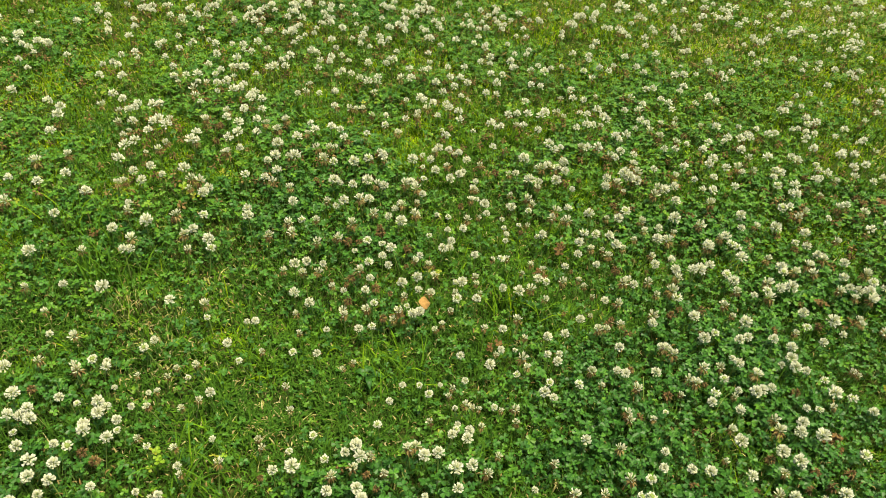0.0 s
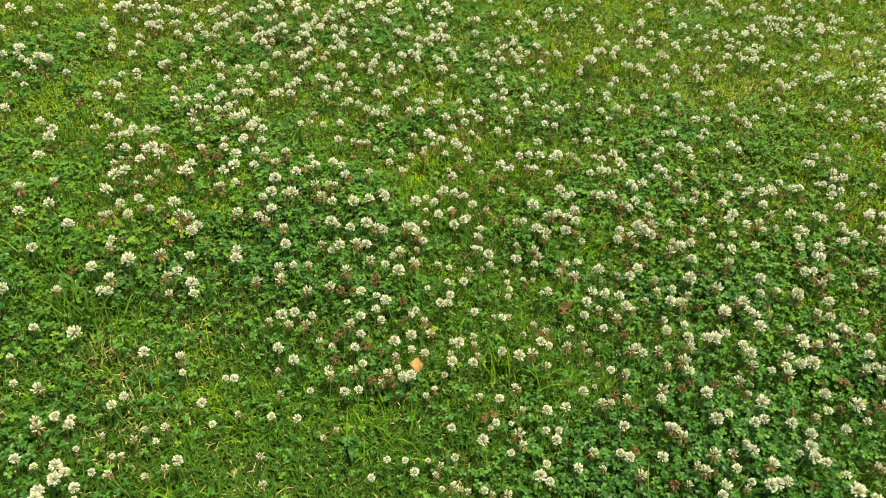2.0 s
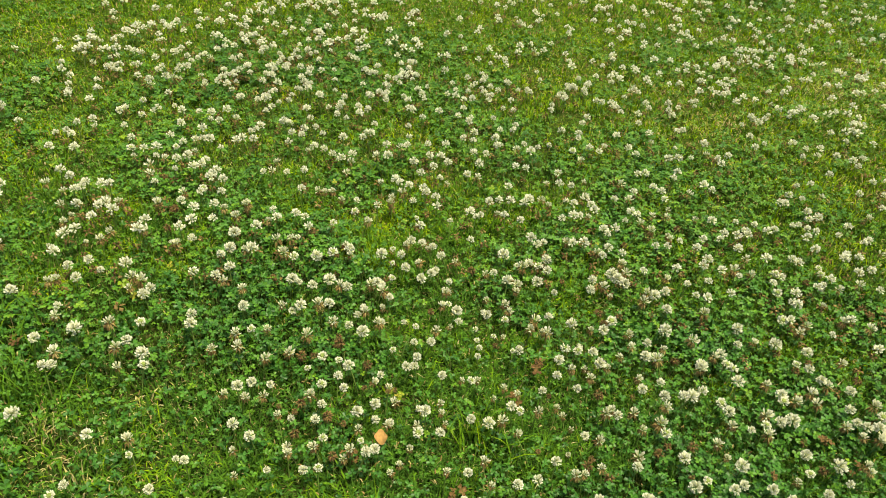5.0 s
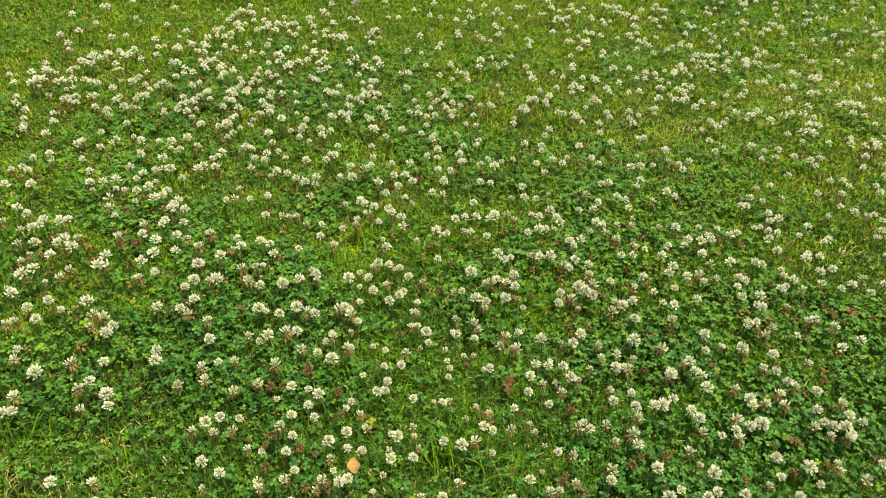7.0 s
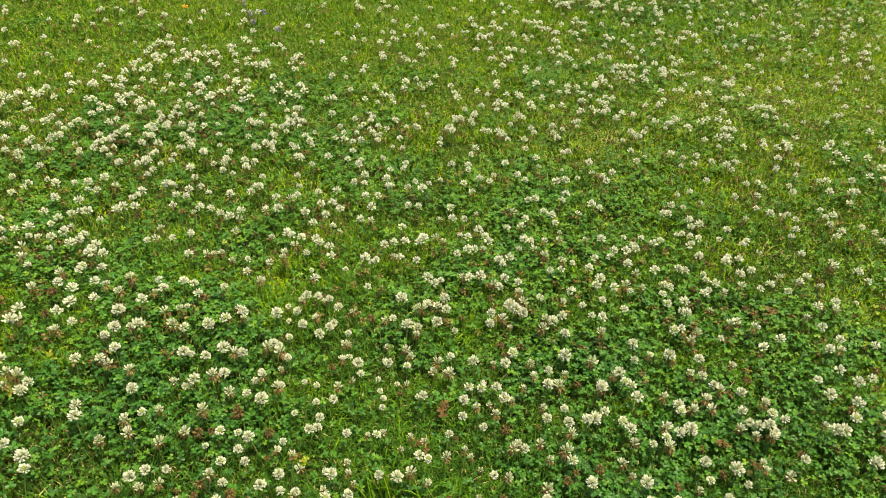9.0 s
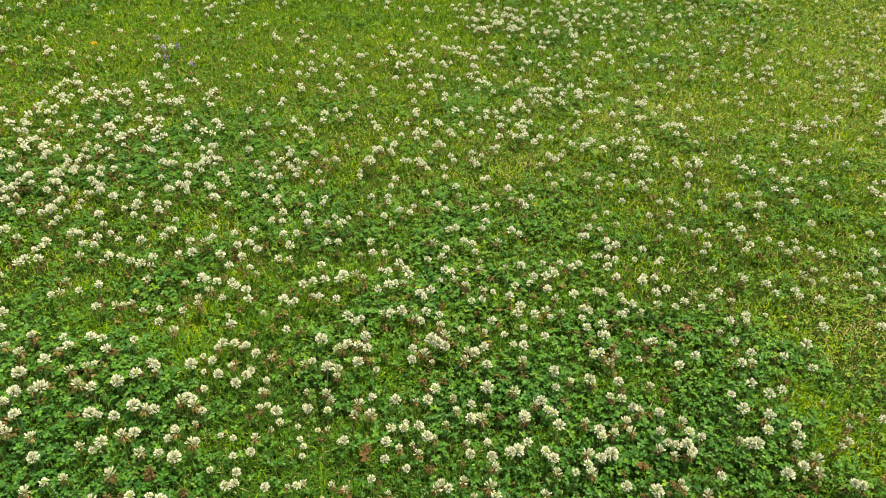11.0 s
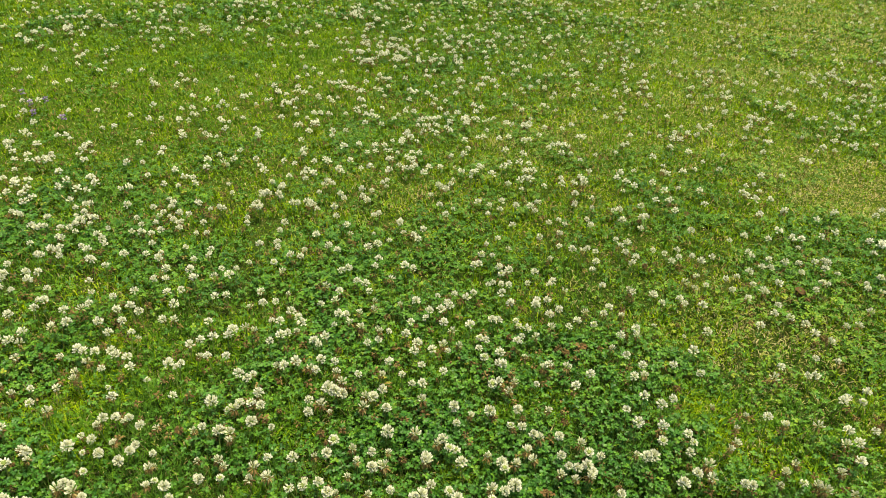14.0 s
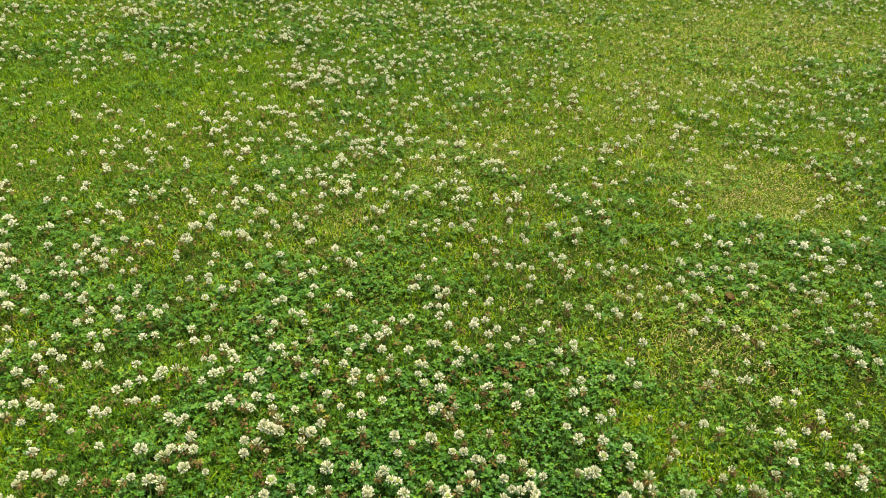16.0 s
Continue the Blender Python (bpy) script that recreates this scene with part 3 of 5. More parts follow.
sow("fresh", [(0.133, 0.912), (-0.136, 0.876), (-0.048, 0.900), (-0.097, 0.890), (0.369, 0.872), (-0.211, 0.856), (0.553, 0.777), (0.130, 0.926), (-0.277, 0.834), (-0.013, 0.926), (0.262, 0.919), (0.228, 0.930), (0.311, 0.914), (0.375, 0.898), (0.495, 0.842), (0.449, 0.866), (-0.077, 0.930), (-0.406, 0.773), (-0.127, 0.922), (0.552, 0.822), (-0.445, 0.750), (-0.027, 0.951), (-0.035, 0.952), (0.687, 0.714), (-0.105, 0.941), (-0.159, 0.929), (-0.150, 0.934), (0.031, 0.974), (-0.346, 0.850), (0.075, 0.984), (-0.535, 0.692), (0.643, 0.785), (0.653, 0.776), (0.485, 0.893), (0.671, 0.762), (0.409, 0.931), (-0.342, 0.865), (0.046, 0.991), (0.669, 0.777), (0.641, 0.805), (-0.269, 0.918), (0.167, 1.000), (0.243, 0.992), (0.005, 0.999), (0.052, 1.005), (-0.447, 0.813), (-0.253, 0.934), (0.215, 1.006)])
sow("fresh", [(0.144, 1.014), (0.697, 0.786), (0.517, 0.917), (-0.135, 0.992), (0.302, 1.003), (0.783, 0.701), (0.621, 0.857), (-0.036, 1.023), (-0.006, 1.027), (0.657, 0.841), (-0.535, 0.770), (0.611, 0.878), (0.422, 0.981), (-0.274, 0.962), (-0.088, 1.025), (0.058, 1.044), (-0.444, 0.864), (0.233, 1.038), (-0.234, 0.987), (0.762, 0.761), (0.307, 1.030), (-0.394, 0.908), (-0.265, 0.979), (0.771, 0.759), (-0.423, 0.891), (0.813, 0.710), (0.203, 1.051), (0.526, 0.951), (0.577, 0.925), (0.044, 1.060), (0.407, 1.010), (-0.514, 0.826), (0.362, 1.030), (0.162, 1.067), (0.025, 1.068), (0.008, 1.069), (0.621, 0.913), (0.351, 1.040), (0.866, 0.670), (0.234, 1.067), (-0.466, 0.886), (-0.445, 0.903), (0.875, 0.665), (0.343, 1.049), (0.427, 1.022), (0.827, 0.746), (-0.270, 1.018), (-0.328, 0.991)])
sow("half", [(0.180, 0.394), (0.088, 0.414), (0.214, 0.401), (-0.024, 0.407), (0.101, 0.442), (0.163, 0.435), (-0.057, 0.406), (-0.001, 0.436), (-0.079, 0.396), (0.244, 0.419), (0.008, 0.441), (-0.041, 0.425), (0.082, 0.481), (0.122, 0.487), (0.021, 0.479), (0.240, 0.459), (0.121, 0.501), (0.071, 0.506), (0.079, 0.507), (0.106, 0.508), (0.063, 0.507), (0.042, 0.520), (-0.161, 0.429), (0.258, 0.501), (0.047, 0.535), (-0.200, 0.404), (-0.167, 0.439), (0.257, 0.511), (0.405, 0.412), (-0.139, 0.478), (0.289, 0.510), (0.364, 0.459), (-0.237, 0.389), (-0.260, 0.363), (0.139, 0.571), (0.235, 0.559), (0.134, 0.583), (0.276, 0.550), (0.424, 0.444), (0.221, 0.572), (-0.151, 0.511), (-0.252, 0.417), (-0.090, 0.549), (0.102, 0.595), (0.379, 0.498), (-0.078, 0.564), (0.463, 0.418), (0.334, 0.554)])
sow("half", [(0.140, 0.624), (-0.244, 0.481), (-0.295, 0.427), (-0.261, 0.470), (0.021, 0.627), (0.086, 0.636), (0.438, 0.502), (0.346, 0.572), (0.354, 0.569), (0.030, 0.641), (0.437, 0.518), (0.130, 0.653), (-0.191, 0.562), (-0.297, 0.464), (0.403, 0.558), (-0.036, 0.640), (-0.029, 0.646), (0.040, 0.661), (-0.153, 0.602), (0.240, 0.649), (-0.260, 0.526), (0.371, 0.595), (0.336, 0.616), (-0.072, 0.643), (-0.296, 0.492), (-0.100, 0.634), (0.252, 0.652), (0.328, 0.625), (-0.103, 0.643), (-0.291, 0.513), (-0.284, 0.524), (0.395, 0.602), (0.274, 0.665), (-0.024, 0.680), (0.046, 0.695), (0.010, 0.690), (-0.163, 0.631), (0.073, 0.702), (0.237, 0.686), (0.439, 0.592), (0.174, 0.704), (-0.327, 0.513), (0.082, 0.713), (0.153, 0.717), (0.076, 0.721), (0.522, 0.548), (-0.124, 0.687), (0.324, 0.687)])
sow("half", [(0.015, 0.727), (0.277, 0.705), (0.074, 0.738), (0.246, 0.729), (0.201, 0.740), (-0.090, 0.718), (-0.278, 0.623), (-0.391, 0.504), (0.006, 0.748), (-0.146, 0.710), (0.235, 0.748), (-0.167, 0.703), (0.144, 0.762), (-0.014, 0.758), (-0.404, 0.519), (0.175, 0.770), (0.229, 0.761), (0.338, 0.734), (-0.195, 0.707), (0.157, 0.778), (0.293, 0.753), (0.101, 0.785), (0.121, 0.786), (0.299, 0.759), (0.442, 0.705), (0.331, 0.760), (-0.415, 0.552), (-0.442, 0.516), (0.365, 0.748), (0.576, 0.613), (0.434, 0.725), (0.584, 0.610), (-0.158, 0.767), (-0.130, 0.782), (0.521, 0.676), (0.380, 0.778), (0.279, 0.814), (0.253, 0.826), (-0.198, 0.781), (-0.228, 0.768), (-0.115, 0.820), (0.462, 0.757), (0.275, 0.839), (-0.329, 0.720), (0.061, 0.864), (0.349, 0.824), (-0.207, 0.803), (-0.022, 0.863)])
sow("half", [(0.308, 0.843), (-0.169, 0.822), (-0.472, 0.595), (-0.085, 0.851), (0.510, 0.750), (0.159, 0.880), (0.081, 0.887), (-0.343, 0.750), (-0.044, 0.883), (0.272, 0.879), (0.198, 0.893), (0.223, 0.893), (0.330, 0.867), (0.518, 0.782), (0.624, 0.701), (0.218, 0.904), (-0.021, 0.904), (-0.112, 0.885), (-0.161, 0.872), (0.066, 0.918), (0.651, 0.687), (0.383, 0.868), (0.627, 0.714), (0.208, 0.915), (-0.412, 0.732), (0.349, 0.887), (0.168, 0.926), (-0.514, 0.632), (0.446, 0.859), (-0.467, 0.700), (-0.368, 0.790), (0.162, 0.940), (0.293, 0.919), (-0.025, 0.934), (0.133, 0.949), (0.399, 0.892), (0.069, 0.950), (0.349, 0.911), (-0.087, 0.931), (-0.043, 0.944), (-0.222, 0.891), (0.076, 0.960), (0.570, 0.812), (0.639, 0.759), (0.623, 0.773), (0.536, 0.839), (0.473, 0.885), (0.662, 0.754)])
sow("half", [(0.597, 0.812), (0.180, 0.975), (-0.253, 0.901), (-0.437, 0.789), (0.448, 0.916), (0.597, 0.831), (0.182, 0.991), (-0.373, 0.864), (-0.359, 0.877), (0.132, 1.009), (0.023, 1.011), (-0.374, 0.880), (0.626, 0.847), (0.081, 1.028), (-0.086, 1.010), (0.334, 1.000), (0.680, 0.815), (-0.185, 0.986), (0.387, 0.992), (0.324, 1.015), (0.544, 0.925), (0.194, 1.039), (0.747, 0.768), (-0.242, 0.978), (-0.468, 0.855), (-0.475, 0.850), (0.826, 0.694), (0.036, 1.056), (-0.000, 1.054), (0.396, 1.013), (0.481, 0.980), (-0.182, 1.024), (-0.203, 1.017), (-0.342, 0.968), (0.839, 0.716), (0.666, 0.895), (-0.353, 0.977), (0.367, 1.056), (0.915, 0.653), (0.623, 0.954), (-0.617, 0.791), (0.435, 1.054), (0.364, 1.081), (-0.070, 1.105), (-0.449, 0.952), (-0.400, 0.987), (-0.228, 1.069), (0.324, 1.102)])
sow("half", [(-0.469, 0.947), (0.891, 0.731), (0.641, 0.970), (0.938, 0.668), (-0.444, 0.972), (0.272, 1.121), (-0.280, 1.062), (-0.512, 0.926), (0.970, 0.623), (0.965, 0.634), (0.909, 0.739), (1.005, 0.605), (-0.304, 1.079), (0.966, 0.678), (-0.274, 1.102), (-0.580, 0.916), (0.152, 1.181), (-0.039, 1.173), (-0.123, 1.159), (0.706, 0.989), (-0.622, 0.895), (-0.518, 0.984), (0.934, 0.768), (1.017, 0.641), (-0.408, 1.067), (-0.038, 1.190), (0.746, 0.979), (0.561, 1.098), (0.587, 1.088), (-0.519, 1.009), (-0.156, 1.179), (0.690, 1.030), (-0.144, 1.183), (-0.168, 1.178), (-0.466, 1.055), (-0.022, 1.213), (-0.381, 1.108), (0.934, 0.825), (0.967, 0.785), (0.320, 1.207), (0.464, 1.167), (0.863, 0.918), (-0.487, 1.061), (0.461, 1.175), (1.010, 0.746), (0.249, 1.230), (0.434, 1.188), (-0.545, 1.030)])
sow("bud", [(0.253, 0.398), (0.263, 0.399), (0.266, 0.421), (0.053, 0.473), (-0.090, 0.419), (-0.038, 0.467), (-0.130, 0.427), (-0.108, 0.448), (0.019, 0.517), (0.006, 0.537), (0.167, 0.551), (0.126, 0.561), (0.203, 0.549), (0.308, 0.525), (0.128, 0.609), (-0.283, 0.420), (-0.154, 0.566), (0.375, 0.555), (-0.062, 0.623), (-0.215, 0.543), (-0.320, 0.435), (-0.268, 0.515), (0.393, 0.580), (-0.360, 0.407), (-0.019, 0.668), (0.048, 0.682), (-0.063, 0.661), (0.529, 0.475), (0.502, 0.542), (-0.378, 0.467), (-0.330, 0.547), (-0.272, 0.608), (-0.428, 0.424), (0.177, 0.740), (0.405, 0.664), (-0.380, 0.521), (0.552, 0.563), (0.528, 0.590), (-0.079, 0.738), (0.113, 0.781), (0.368, 0.733), (-0.104, 0.770), (-0.066, 0.786), (-0.088, 0.785), (0.003, 0.822), (0.542, 0.691), (-0.300, 0.730), (0.173, 0.859)])
sow("bud", [(0.120, 0.863), (0.031, 0.871), (-0.191, 0.819), (0.247, 0.865), (0.266, 0.864), (0.145, 0.882), (0.118, 0.890), (0.460, 0.797), (0.512, 0.766), (0.161, 0.907), (-0.330, 0.799), (0.076, 0.932), (0.551, 0.812), (0.326, 0.937), (0.497, 0.867), (0.488, 0.873), (-0.013, 0.969), (-0.016, 0.979), (-0.298, 0.912), (-0.017, 1.010), (0.683, 0.796), (-0.168, 0.983), (-0.112, 1.009), (0.595, 0.886), (0.183, 1.043), (-0.021, 1.041), (0.219, 1.048), (-0.174, 1.035), (0.802, 0.780), (0.847, 0.761), (0.606, 0.980), (0.949, 0.645), (0.069, 1.143), (-0.097, 1.131), (0.011, 1.150), (0.619, 1.047), (-0.355, 1.132), (0.632, 1.100), (0.045, 1.284), (0.961, 0.894), (0.715, 1.109), (0.716, 1.125), (0.854, 1.072), (1.181, 0.750), (0.966, 1.037), (1.009, 1.000), (-0.450, 1.268), (-0.524, 1.245)])
sow("bud", [(1.244, 0.687), (-0.028, 1.437), (0.757, 1.283), (0.317, 1.454), (0.268, 1.468), (0.748, 1.365), (-0.562, 1.389), (1.247, 0.981), (0.548, 1.515), (1.159, 1.162), (-0.584, 1.455), (0.906, 1.399), (1.260, 1.101), (-0.431, 1.559), (0.101, 1.742), (1.416, 1.068), (0.108, 1.761), (-0.038, 1.770), (1.478, 1.085), (1.561, 1.045), (-0.738, 1.653), (1.233, 1.478), (1.236, 1.565), (-0.798, 1.743), (-0.777, 1.779), (-0.614, 1.965), (-0.736, 2.138), (-0.642, 2.235)])
sow("gone", [(-0.043, 0.408), (-0.073, 0.412), (0.320, 0.424), (-0.155, 0.395), (0.390, 0.424), (0.339, 0.500), (0.422, 0.469), (0.319, 0.555), (0.481, 0.437), (0.469, 0.456), (-0.332, 0.399), (0.372, 0.580), (0.511, 0.458), (-0.348, 0.408), (-0.050, 0.647), (0.288, 0.664), (0.200, 0.689), (0.516, 0.508), (0.261, 0.676), (-0.099, 0.671), (-0.045, 0.693), (0.268, 0.689), (-0.066, 0.702), (-0.106, 0.702), (-0.102, 0.716), (0.393, 0.678), (-0.129, 0.711), (0.013, 0.758), (0.359, 0.710), (-0.026, 0.754), (-0.438, 0.484), (0.374, 0.725), (0.221, 0.784), (0.294, 0.796), (0.588, 0.620), (0.503, 0.695), (-0.118, 0.794), (0.340, 0.803), (0.211, 0.842), (-0.074, 0.839), (0.148, 0.866), (0.564, 0.755), (0.050, 0.918), (0.596, 0.762), (0.314, 0.969), (0.444, 0.960), (0.109, 1.030), (0.260, 1.033)])
sow("gone", [(0.690, 0.878), (-0.378, 1.023), (0.976, 0.678), (0.776, 1.028), (0.693, 1.101), (0.812, 1.038), (1.180, 0.706), (0.753, 1.178), (1.197, 0.688), (0.942, 1.107), (1.280, 0.923), (1.348, 1.034), (1.348, 1.062)])

# Flowers farther off.
sow_far("fresh", [(0.491, 1.010), (-0.162, 1.064), (-0.240, 1.038), (0.478, 1.023), (-0.124, 1.076), (0.395, 1.059), (-0.492, 0.903), (-0.348, 1.000), (0.788, 0.824), (0.220, 1.106), (0.467, 1.044), (0.231, 1.108), (0.209, 1.112), (0.842, 0.773), (0.818, 0.801), (0.019, 1.116), (-0.404, 0.979), (0.332, 1.094), (-0.561, 0.864), (-0.592, 0.839), (-0.338, 1.024), (-0.173, 1.091), (0.535, 1.031), (0.786, 0.855), (-0.189, 1.092), (0.283, 1.118), (0.365, 1.100), (-0.312, 1.047), (0.453, 1.074), (0.676, 0.956), (-0.226, 1.090), (0.304, 1.125), (0.507, 1.060), (-0.405, 1.010), (-0.489, 0.961), (0.346, 1.122), (-0.635, 0.839), (-0.059, 1.146), (-0.506, 0.958), (0.738, 0.934), (0.114, 1.163), (-0.348, 1.062), (0.844, 0.843), (0.122, 1.168), (0.640, 1.015), (0.103, 1.171), (0.165, 1.170), (-0.321, 1.083)])
sow_far("fresh", [(0.504, 1.091), (0.635, 1.023), (0.194, 1.171), (0.830, 0.871), (-0.481, 0.998), (-0.097, 1.161), (-0.458, 1.019), (0.561, 1.076), (-0.371, 1.073), (0.043, 1.186), (0.714, 0.987), (0.349, 1.158), (0.538, 1.093), (0.872, 0.850), (0.516, 1.110), (0.433, 1.142), (-0.000, 1.192), (0.776, 0.951), (0.344, 1.169), (0.648, 1.046), (0.270, 1.189), (0.617, 1.068), (0.040, 1.202), (-0.484, 1.028), (0.454, 1.144), (-0.319, 1.118), (0.364, 1.173), (-0.477, 1.037), (-0.351, 1.109), (0.290, 1.195), (-0.196, 1.171), (0.841, 0.916), (0.139, 1.218), (0.303, 1.200), (0.504, 1.141), (0.022, 1.218), (0.476, 1.153), (1.058, 0.646), (0.156, 1.227), (0.015, 1.227), (-0.522, 1.035), (0.639, 1.089), (0.688, 1.059), (0.177, 1.232), (0.204, 1.230), (0.998, 0.770), (1.110, 0.569), (-0.011, 1.239)])
sow_far("fresh", [(0.388, 1.206), (0.332, 1.221), (0.212, 1.240), (-0.029, 1.242), (-0.331, 1.163), (-0.430, 1.117), (0.872, 0.938), (-0.064, 1.242), (0.295, 1.237), (1.101, 0.617), (-0.037, 1.248), (-0.353, 1.161), (0.282, 1.243), (0.707, 1.078), (0.525, 1.176), (-0.639, 0.983), (0.553, 1.170), (1.132, 0.582), (0.584, 1.159), (-0.497, 1.098), (0.629, 1.138), (0.403, 1.231), (1.091, 0.677), (0.331, 1.249), (0.174, 1.271), (0.864, 0.975), (-0.354, 1.179), (-0.509, 1.096), (-0.203, 1.235), (-0.536, 1.081), (-0.235, 1.229), (-0.275, 1.217), (0.417, 1.236), (1.091, 0.699), (0.320, 1.263), (0.929, 0.926), (-0.351, 1.192), (-0.550, 1.083), (-0.207, 1.245), (0.671, 1.136), (-0.416, 1.170), (-0.537, 1.099), (0.684, 1.136), (0.006, 1.292), (-0.391, 1.190), (0.571, 1.202), (0.592, 1.194), (1.157, 0.619)])
sow_far("fresh", [(0.378, 1.274), (0.096, 1.310), (0.611, 1.196), (-0.384, 1.211), (0.878, 1.019), (0.275, 1.304), (0.806, 1.080), (1.138, 0.689), (0.030, 1.317), (0.298, 1.305), (0.554, 1.232), (-0.571, 1.114), (1.175, 0.624), (0.610, 1.210), (-0.009, 1.322), (1.163, 0.669), (-0.427, 1.209), (-0.383, 1.232), (0.827, 1.087), (-0.149, 1.312), (0.598, 1.232), (0.118, 1.341), (0.474, 1.282), (0.788, 1.125), (0.650, 1.210), (0.057, 1.343), (-0.663, 1.070), (0.989, 0.949), (-0.167, 1.318), (0.727, 1.173), (-0.595, 1.131), (0.632, 1.230), (-0.130, 1.332), (-0.062, 1.343), (0.192, 1.351), (0.422, 1.311), (1.142, 0.757), (0.771, 1.153), (0.019, 1.354), (0.810, 1.128), (-0.419, 1.241), (1.179, 0.695), (0.212, 1.354), (0.923, 1.035), (0.276, 1.347), (-0.469, 1.222), (1.154, 0.761), (0.042, 1.369)])
sow_far("fresh", [(-0.187, 1.337), (1.192, 0.707), (0.476, 1.317), (0.675, 1.234), (0.784, 1.169), (0.461, 1.326), (0.801, 1.160), (-0.372, 1.286), (0.889, 1.095), (-0.696, 1.091), (0.726, 1.211), (1.135, 0.826), (-0.476, 1.245), (-0.496, 1.236), (-0.069, 1.377), (0.107, 1.392), (1.115, 0.867), (1.149, 0.822), (-0.257, 1.344), (0.132, 1.396), (0.013, 1.395), (-0.028, 1.393), (1.242, 0.662), (-0.322, 1.331), (0.712, 1.246), (-0.157, 1.381), (-0.354, 1.323), (0.912, 1.111), (1.044, 0.982), (1.203, 0.763), (0.724, 1.248), (0.049, 1.412), (-0.445, 1.290), (-0.237, 1.369), (0.752, 1.235), (0.740, 1.245), (-0.347, 1.339), (-0.404, 1.319), (-0.414, 1.314), (-0.121, 1.407), (0.790, 1.226), (0.160, 1.428), (0.443, 1.387), (0.510, 1.368), (-0.260, 1.385), (-0.201, 1.400), (-0.533, 1.272), (-0.615, 1.221)])
sow_far("fresh", [(0.458, 1.388), (0.105, 1.440), (0.833, 1.212), (0.155, 1.440), (-0.106, 1.425), (0.084, 1.442), (-0.475, 1.309), (-0.651, 1.205), (-0.339, 1.370), (0.240, 1.439), (-0.115, 1.431), (0.588, 1.354), (0.844, 1.218), (1.190, 0.862), (0.573, 1.364), (-0.240, 1.408), (-0.332, 1.384), (-0.220, 1.422), (-0.429, 1.354), (0.152, 1.465), (1.021, 1.091), (0.932, 1.172), (-0.326, 1.398), (0.711, 1.321), (0.527, 1.401), (-0.103, 1.459), (-0.284, 1.418), (1.227, 0.847), (0.985, 1.140), (0.780, 1.292), (-0.275, 1.428), (0.725, 1.326), (-0.033, 1.475), (0.827, 1.267), (0.107, 1.484), (1.064, 1.076), (0.765, 1.310), (-0.640, 1.263), (-0.472, 1.359), (1.022, 1.121), (1.090, 1.054), (-0.564, 1.315), (-0.163, 1.467), (1.163, 0.973), (0.354, 1.471), (-0.409, 1.396), (1.063, 1.091), (0.162, 1.497)])
sow_far("fresh", [(-0.425, 1.393), (-0.238, 1.461), (-0.658, 1.280), (0.453, 1.466), (0.517, 1.449), (-0.675, 1.274), (0.765, 1.347), (-0.187, 1.489), (0.192, 1.518), (0.945, 1.232), (0.095, 1.523), (0.438, 1.482), (-0.142, 1.506), (1.244, 0.920), (0.334, 1.510), (0.542, 1.461), (-0.407, 1.441), (0.297, 1.524), (-0.457, 1.422), (-0.007, 1.535), (-0.333, 1.471), (-0.438, 1.436), (-0.323, 1.478), (-0.634, 1.336), (0.570, 1.467), (0.336, 1.529), (0.198, 1.546), (0.099, 1.551), (-0.148, 1.533), (-0.127, 1.536), (1.221, 0.998), (-0.189, 1.525), (0.070, 1.555), (-0.032, 1.550), (-0.211, 1.524), (0.149, 1.559), (1.260, 0.955), (-0.186, 1.534), (0.635, 1.462), (-0.548, 1.412), (-0.602, 1.383), (0.028, 1.569), (-0.541, 1.421), (0.628, 1.473), (-0.512, 1.436), (0.979, 1.271), (-0.317, 1.516), (1.151, 1.120)])
sow_far("fresh", [(-0.360, 1.505), (0.424, 1.545), (1.390, 0.774), (1.211, 1.061), (1.247, 1.018), (-0.351, 1.521), (0.348, 1.572), (-0.343, 1.525), (0.807, 1.411), (-0.301, 1.539), (0.924, 1.339), (-0.093, 1.584), (1.052, 1.243), (-0.296, 1.546), (1.200, 1.096), (-0.351, 1.530), (-0.397, 1.515), (-0.185, 1.576), (1.419, 0.763), (-0.240, 1.565), (0.952, 1.330), (0.082, 1.608), (0.981, 1.313), (0.496, 1.557), (0.661, 1.502), (1.065, 1.251), (-0.403, 1.526), (0.196, 1.613), (1.000, 1.309), (-0.010, 1.614), (-0.129, 1.601), (1.414, 0.815), (-0.045, 1.617), (-0.136, 1.606), (-0.240, 1.586), (-0.102, 1.613), (0.616, 1.536), (-0.346, 1.560), (0.173, 1.628), (1.212, 1.132), (-0.112, 1.620), (1.060, 1.284), (-0.095, 1.623), (1.263, 1.076), (-0.057, 1.630), (-0.016, 1.638), (-0.341, 1.576), (0.366, 1.620)])
